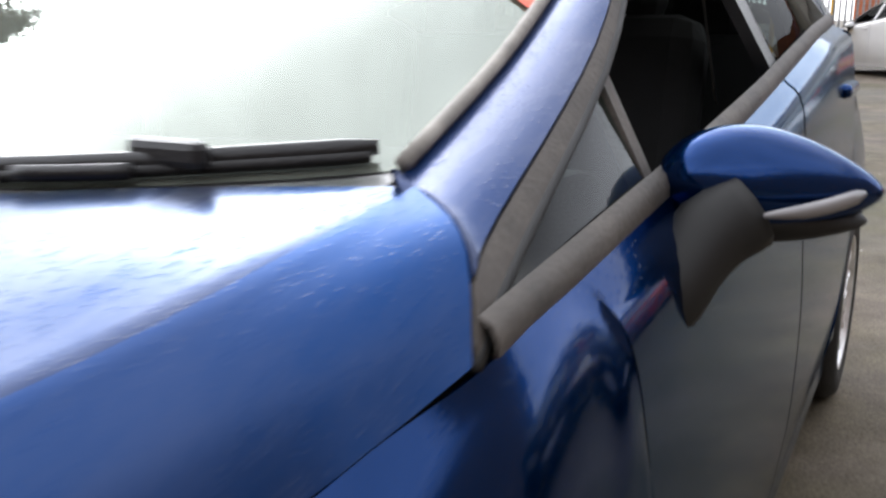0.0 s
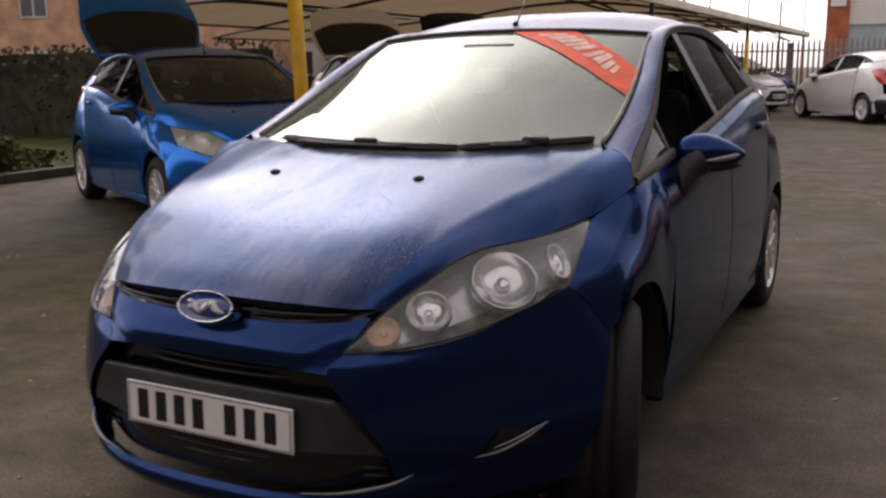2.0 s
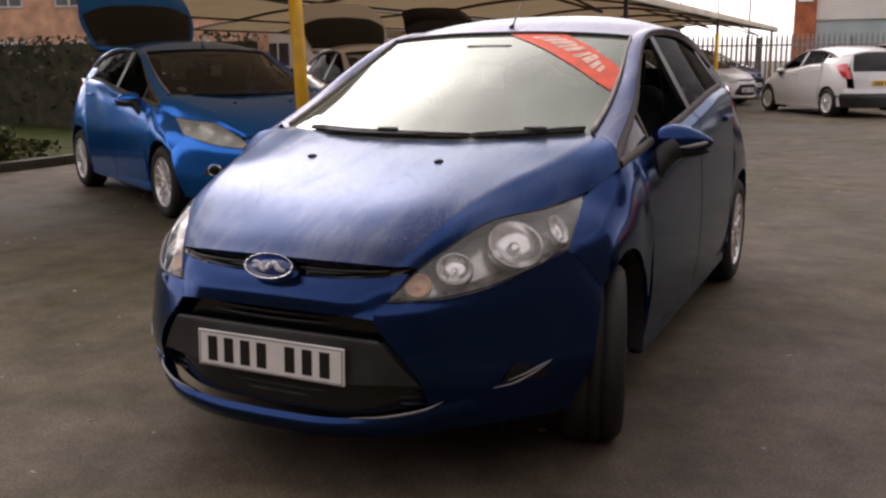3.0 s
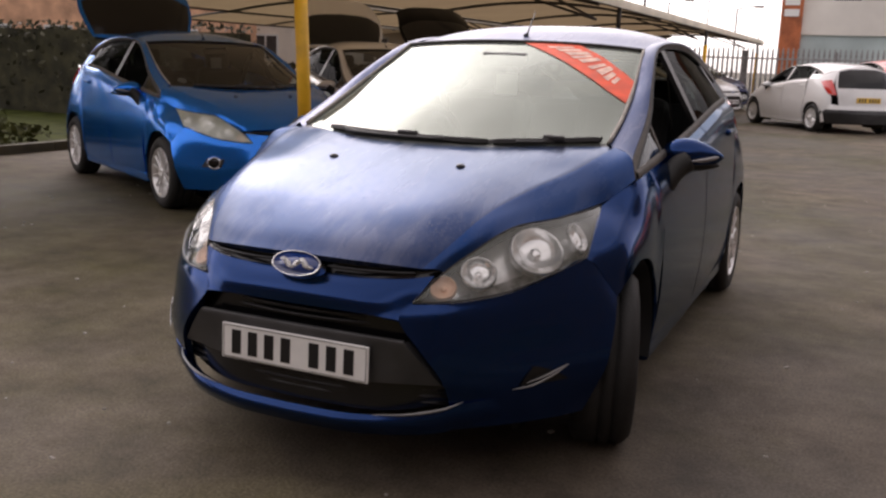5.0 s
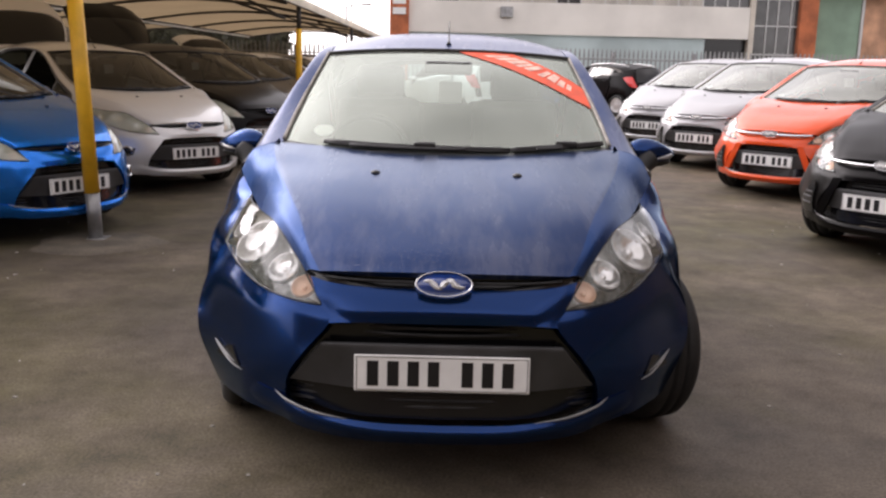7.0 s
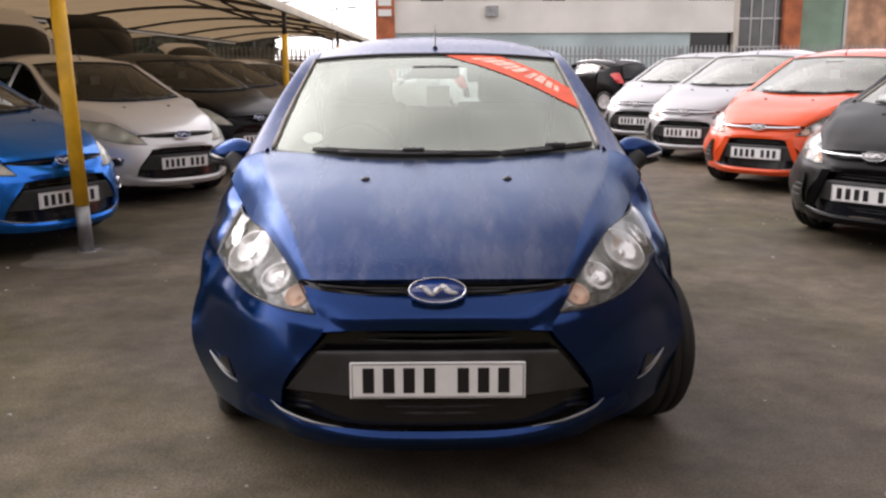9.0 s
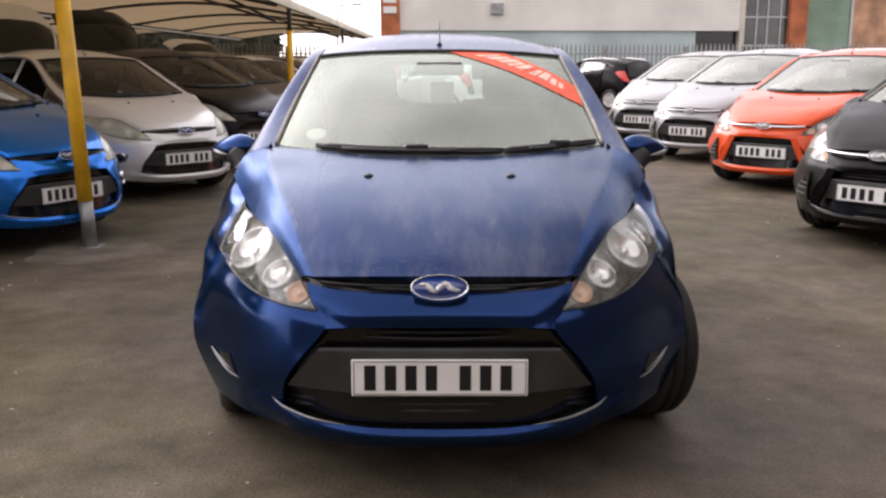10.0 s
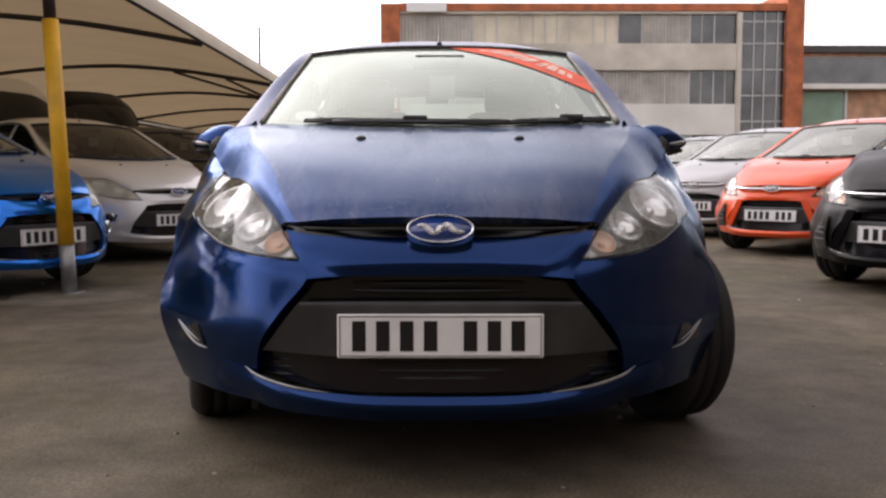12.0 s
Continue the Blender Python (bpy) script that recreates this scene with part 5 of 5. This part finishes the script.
shed = thing("workshop_building", "lower brick workshop with a green door and a flat roof", "building")
wall_block("wall", 18.4, 40, F + 1.2, F + 14, 0, 7.2, HOUSEBRICK, shed)
wall_block("roof_edge", 18.36, 40.3, F + 0.8, F + 14, 7.2, 7.55, DARKSTEEL, shed)
wall_block("upper_glazing", 18.6, 40, F + 1.1, F + 1.2, 5.6, 7.0, WINDOWGLASS, shed)
wall_block("door_canopy", 18.0, 40, F + 0.3, F + 1.2, 5.3, 5.55, WHITEWALL, shed)
for x in (18.5, 23.4, 28.3, 33.2):
    wall_block("green_door", x, x + 2.5, F + 1.05, F + 1.2, 0, 5.2, GREENPANEL, shed, "tall green sliding door")
    wall_block("door_post", x + 2.52, x + 2.66, F + 0.98, F + 1.2, 0, 5.3, FRAME, shed)

# ---- palisade fence ----
fence = thing("palisade_fence", "grey steel palisade fence", "fence", kind="structure")
FY = 30.0
one = bmesh.new()
block((0.065, 0.012, 1.85), (0, 0, 0.98), 0, one)
block((0.04, 0.012, 0.09), (0, 0, 1.95), 0, one)
pale = bpy.data.meshes.new("pale")
one.to_mesh(pale)
one.free()
for k in range(290):
    p = part("pale", pale, STEEL, fence)
    p.matrix_basis = pose(-8 + k * 0.155, FY, 0, 0, 0, 0)
for z in (0.4, 1.65):
    part("fence_rail", block((46, 0.05, 0.05), (14.5, FY + 0.04, z)), STEEL, fence)
for k in range(17):
    part("fence_post", block((0.1, 0.1, 1.9), (-8 + k * 2.75, FY + 0.09, 0.95)), STEEL, fence)

# ---- houses, hedge, verge and bare tree behind the canopy ----
def house(name, label, x, y, turn, w, d, h, mat):
    ho = thing(name, label, "house", pose(x, y, 0, 0, 0, turn))
    wall_block("wall", -w / 2, w / 2, 0, d, 0, h, mat, ho)
    rf = bmesh.new()
    vs = [rf.verts.new(p) for p in ((-w / 2 - 0.3, -0.4, h), (w / 2 + 0.3, -0.4, h), (w / 2 + 0.3, d + 0.4, h), (-w / 2 - 0.3, d + 0.4, h), (-w / 2 - 0.3, d / 2, h + d * 0.35), (w / 2 + 0.3, d / 2, h + d * 0.35))]
    for f in ((0, 1, 5, 4), (2, 3, 4, 5), (0, 4, 3), (1, 2, 5), (0, 3, 2, 1)):
        rf.faces.new([vs[i] for i in f])
    part("roof", rf, DARKSTEEL, ho)
    for k in range(int(w // 2.6)):
        for z in (1.0, 3.5):
            cx = -w / 2 + 1.3 + k * 2.6
            wn_ = wall_block("window", cx - 0.6, cx + 0.6, -0.06, 0.02, z, z + 1.15, FRAME, ho, "white-framed window")
            for sx in (-0.29, 0.29):
                wall_block("pane", cx + sx - 0.24, cx + sx + 0.24, -0.075, -0.05, z + 0.08, z + 1.07, WINDOWGLASS, wn_)
    return ho


house("brick_house", "brown brick house with white windows behind the hedge", -30, 26, 20, 16, 8, 5.6, HOUSEBRICK)
house("pale_house", "pale rendered house behind the canopy", -19, 34, 10, 12, 8, 5.6, CONCRETE)

tagged(flat("verge", -40, -7.9, 4.5, 24, 0.06, GRASS), "strip of rough grass", "grass", kind="structure")
kerb = thing("kerb", "row of grey kerb stones along the verge", "kerb", kind="structure")
stone = bpy.data.meshes.new("kerb_stone")
one = block((0.14, 0.9, 0.12), (0, 0, 0), 0.012)
one.to_mesh(stone)
one.free()
for k in range(20):
    part("kerb_stone", stone, KERB, kerb).matrix_basis = pose(-7.85 + 0.004 * math.sin(3 * k), 4.95 + k * 0.915, 0.05, 0, 0, 0.3 * math.sin(5 * k))
    part("kerb_stone", stone, KERB, kerb).matrix_basis = pose(-8.3 - k * 0.915, 4.45 + 0.004 * math.sin(4 * k), 0.05, 0, 0, 90 + 0.3 * math.sin(7 * k))


def leaf_mass(name, label, category, boxes, count, size, mat, seed):
    rnd = random.Random(seed)
    verts, faces = [], []
    for x0, x1, y0, y1, z0, z1 in boxes:
        for _ in range(count):
            c = Vector((rnd.uniform(x0, x1), rnd.uniform(y0, y1), z0 + (z1 - z0) * rnd.random() ** 0.7))
            a = Vector((rnd.gauss(0, 1), rnd.gauss(0, 1), rnd.gauss(0, 1))).normalized()
            b = a.cross(Vector((rnd.gauss(0, 1), rnd.gauss(0, 1), rnd.gauss(0, 1)))).normalized()
            s = size * rnd.uniform(0.6, 1.4)
            k = len(verts)
            verts += [tuple(c - a * s), tuple(c + b * s * 0.5), tuple(c + a * s), tuple(c - b * s * 0.5)]
            faces.append((k, k + 1, k + 2, k + 3))
    me = bpy.data.meshes.new(name)
    me.from_pydata(verts, [], faces)
    return tagged(part(name, me, mat), label, category, kind="stuff")


# Dark leaves added to fill the bright gap under the canopies.
leaf_mass("far_bushes", "dark leafy backdrop added beyond the fence", "bushes", [(-45, -6.9, 38, 39.5, 0.0, 3.3)], 16000, 0.16, HEDGE, 8)
leaf_mass("hedge", "clipped dark green hedge", "hedge", [(-30, -8.4, 10.5, 11.6, 0.05, 1.75), (-9.2, -8.2, 9.0, 20, 0.05, 1.1)], 9000, 0.06, HEDGE, 3)
# Solid middle added so no sky shows through that backdrop.
wall_block("bush_core", -45, -7.0, 38.4, 39.2, 0.0, 2.8, HEDGE, None)
tagged(bpy.data.objects["bush_core"], "dense dark middle of the added backdrop", "bushes", kind="stuff")
wall_block("hedge_core", -30, -8.5, 10.7, 11.4, 0.0, 1.6, HEDGE, None)
wall_block("hedge_heart", -9.05, -8.35, 9.1, 19.8, 0.0, 0.95, HEDGE, None)
tagged(bpy.data.objects["hedge_heart"], "dense dark middle of the low hedge", "hedge", kind="stuff")
tagged(bpy.data.objects["hedge_core"], "dense dark middle of the hedge", "hedge", kind="stuff")


SHRUB = material("verge_shrub", (0.085, 0.095, 0.022), 0.8, vary=0.5, vary_scale=2.5)
leaf_mass("verge_shrubs", "straggling yellow-green shrubs on the verge", "shrubs", [(-13, -8.1, 4.75, 6.6, 0.05, 0.28), (-9.3, -8.1, 4.8, 5.9, 0.05, 0.5), (-11.6, -10.2, 4.9, 6.4, 0.05, 0.6)], 4200, 0.05, SHRUB, 21)


def bare_tree(x, y, h, seed):
    rnd = random.Random(seed)
    t = thing("bare_tree", "leafless tree with thin branching twigs", "tree", pose(x, y, 0, 0, 0, 0))
    verts, faces = [], []
    def limb(p, d, length, r, depth):
        pts, rad = [p], [r]
        for k in range(4):
            d = (d + Vector((rnd.gauss(0, 0.14), rnd.gauss(0, 0.14), rnd.gauss(0.03, 0.08)))).normalized()
            pts.append(pts[-1] + d * length / 4)
            rad.append(r * (1 - 0.14 * (k + 1)))
        base = len(verts)
        n = 6 if depth < 2 else 4
        for q, rr in zip(pts, rad):
            a = d.cross(Vector((0.3, 0.7, 0.2))).normalized()
            b = d.cross(a)
            for k in range(n):
                an = 2 * math.pi * k / n
                verts.append(tuple(q + rr * (a * math.cos(an) + b * math.sin(an))))
        for i in range(4):
            for k in range(n):
                faces.append((base + i * n + k, base + i * n + (k + 1) % n, base + (i + 1) * n + (k + 1) % n, base + (i + 1) * n + k))
        if depth < 5:
            for _ in range(3 if depth else 4):
                k = rnd.choice((2, 3, 4))
                nd = (d + Vector((rnd.gauss(0, 0.6), rnd.gauss(0, 0.6), rnd.gauss(0.15, 0.35)))).normalized()
                limb(pts[k], nd, length * rnd.uniform(0.55, 0.8), rad[k] * 0.62, depth + 1)
    limb(Vector((0, 0, 0)), Vector((0, 0, 1)), h * 0.36, h * 0.022, 0)
    me = bpy.data.meshes.new("trunk")
    me.from_pydata(verts, [], faces)
    part("trunk", me, BARK, t)
    return t


def leafy_tree(x, y, h, seed):
    """Trunk, limbs and a ragged crown of clumped leaves."""
    rnd = random.Random(seed)
    t = thing("evergreen_tree", "dark evergreen tree with a ragged crown", "tree", pose(x, y, 0, 0, 0, 0))
    part("trunk", tube("trunk", [(0, 0, 0), (0.1, 0, h * 0.3), (0, 0.1, h * 0.6), (0, 0, h * 0.9)], [0.2, 0.16, 0.1, 0.03], 8), BARK, t)
    verts, faces = [], []
    for _ in range(150):
        u = rnd.random()
        c0 = Vector((rnd.gauss(0, 1), rnd.gauss(0, 1), 0)) * h * 0.13 * (1.15 - u) + Vector((0, 0, h * (0.18 + 0.82 * u)))
        for _ in range(45):
            q = c0 + Vector((rnd.gauss(0, 0.28), rnd.gauss(0, 0.28), rnd.gauss(0, 0.2)))
            d = Vector((rnd.gauss(0, 1), rnd.gauss(0, 1), rnd.gauss(0, 1))).normalized() * 0.16
            e = d.cross(Vector((rnd.gauss(0, 1), rnd.gauss(0, 1), rnd.gauss(0, 1)))).normalized() * 0.06
            k = len(verts)
            verts += [tuple(q - d), tuple(q + e), tuple(q + d), tuple(q - e)]
            faces.append((k, k + 1, k + 2, k + 3))
    me = bpy.data.meshes.new("crown")
    me.from_pydata(verts, [], faces)
    part("crown", me, HEDGE, t)
    return t


leafy_tree(-17.5, 7.0, 9.5, 1)
leafy_tree(-20.5, 5.0, 8.0, 2)
leafy_tree(-16.5, 2.0, 6.5, 3)
leafy_tree(-19.5, 10.5, 13.0, 5)
bare_tree(-13.0, 14.5, 7.5, 11)

# ---- plain unseen walls added round the camera to close the yard and darken reflections ----
rear = thing("yard_wall", "plain unseen brick walls added to darken reflections", "building", kind="structure")
wall_block("wall", -34, 22, -24, -15, 0, 9.0, UNSEENBRICK, rear)
wall_block("side_wall", 9.5, 12, -15, 9.5, 0, 7.5, UNSEENBRICK, rear)


# ---- lamp posts beyond the fence ----
def lamp_post(x, y, h, reach):
    lp = thing("lamp_post", "slim dark steel lamp post", "lamp post", pose(x, y, 0, 0, 0, 0), "lamp posts")
    part("pole", tube("pole", [(0, 0, 0), (0, 0, 1.2), (0, 0, 1.25), (0, 0, h)], [0.08, 0.08, 0.055, 0.045], 10), DARKSTEEL, lp)
    part("arm", tube("arm", [(0, 0, h - 0.04), (reach * 0.4, 0, h + 0.1), (reach, 0, h + 0.14)], [0.035, 0.03, 0.025], 8), DARKSTEEL, lp)
    part("lantern", block((0.5, 0.2, 0.12), (reach, 0, h + 0.12), 0.04), STEEL, lp, "grey lantern head")
    return lp


lamp_post(-5.6, 50.0, 4.4, 1.1)
lamp_post(-9.2, 50.0, 4.7, 1.1)
mast = thing("steel_mast", "slim dark steel mast behind the canopy", "mast", pose(-7.3, 36, 0, 0, 0, 0))
part("pole", tube("pole", [(0, 0, 0), (0, 0, 2.0), (0, 0, 6.86)], [0.07, 0.065, 0.05], 10), DARKSTEEL, mast)
part("cap", ellipsoid("cap", (0.06, 0.06, 0.03), (0, 0, 6.87)), DARKSTEEL, mast)


# ---- grit and pale chips lying on the yard ----
def grit(count, seed):
    rnd = random.Random(seed)
    bm = bmesh.new()
    for _ in range(count):
        x, y = rnd.uniform(-5, 6), rnd.uniform(-2.2, 9)
        s = rnd.uniform(0.004, 0.012)
        block((s * rnd.uniform(1, 2.2), s * rnd.uniform(0.8, 1.6), s * 0.7), (x, y, s * 0.3), 0, bm, pose(0, 0, 0, rnd.uniform(-15, 15), rnd.uniform(-15, 15), rnd.uniform(0, 180)))
    return bm


CHIP = material("pale_chip", (0.35, 0.33, 0.30), 0.85, vary=0.4, vary_scale=30)
tagged(part("grit", grit(260, 9), CHIP), "scattered pale grit and stone chips on the asphalt", "grit", kind="stuff")
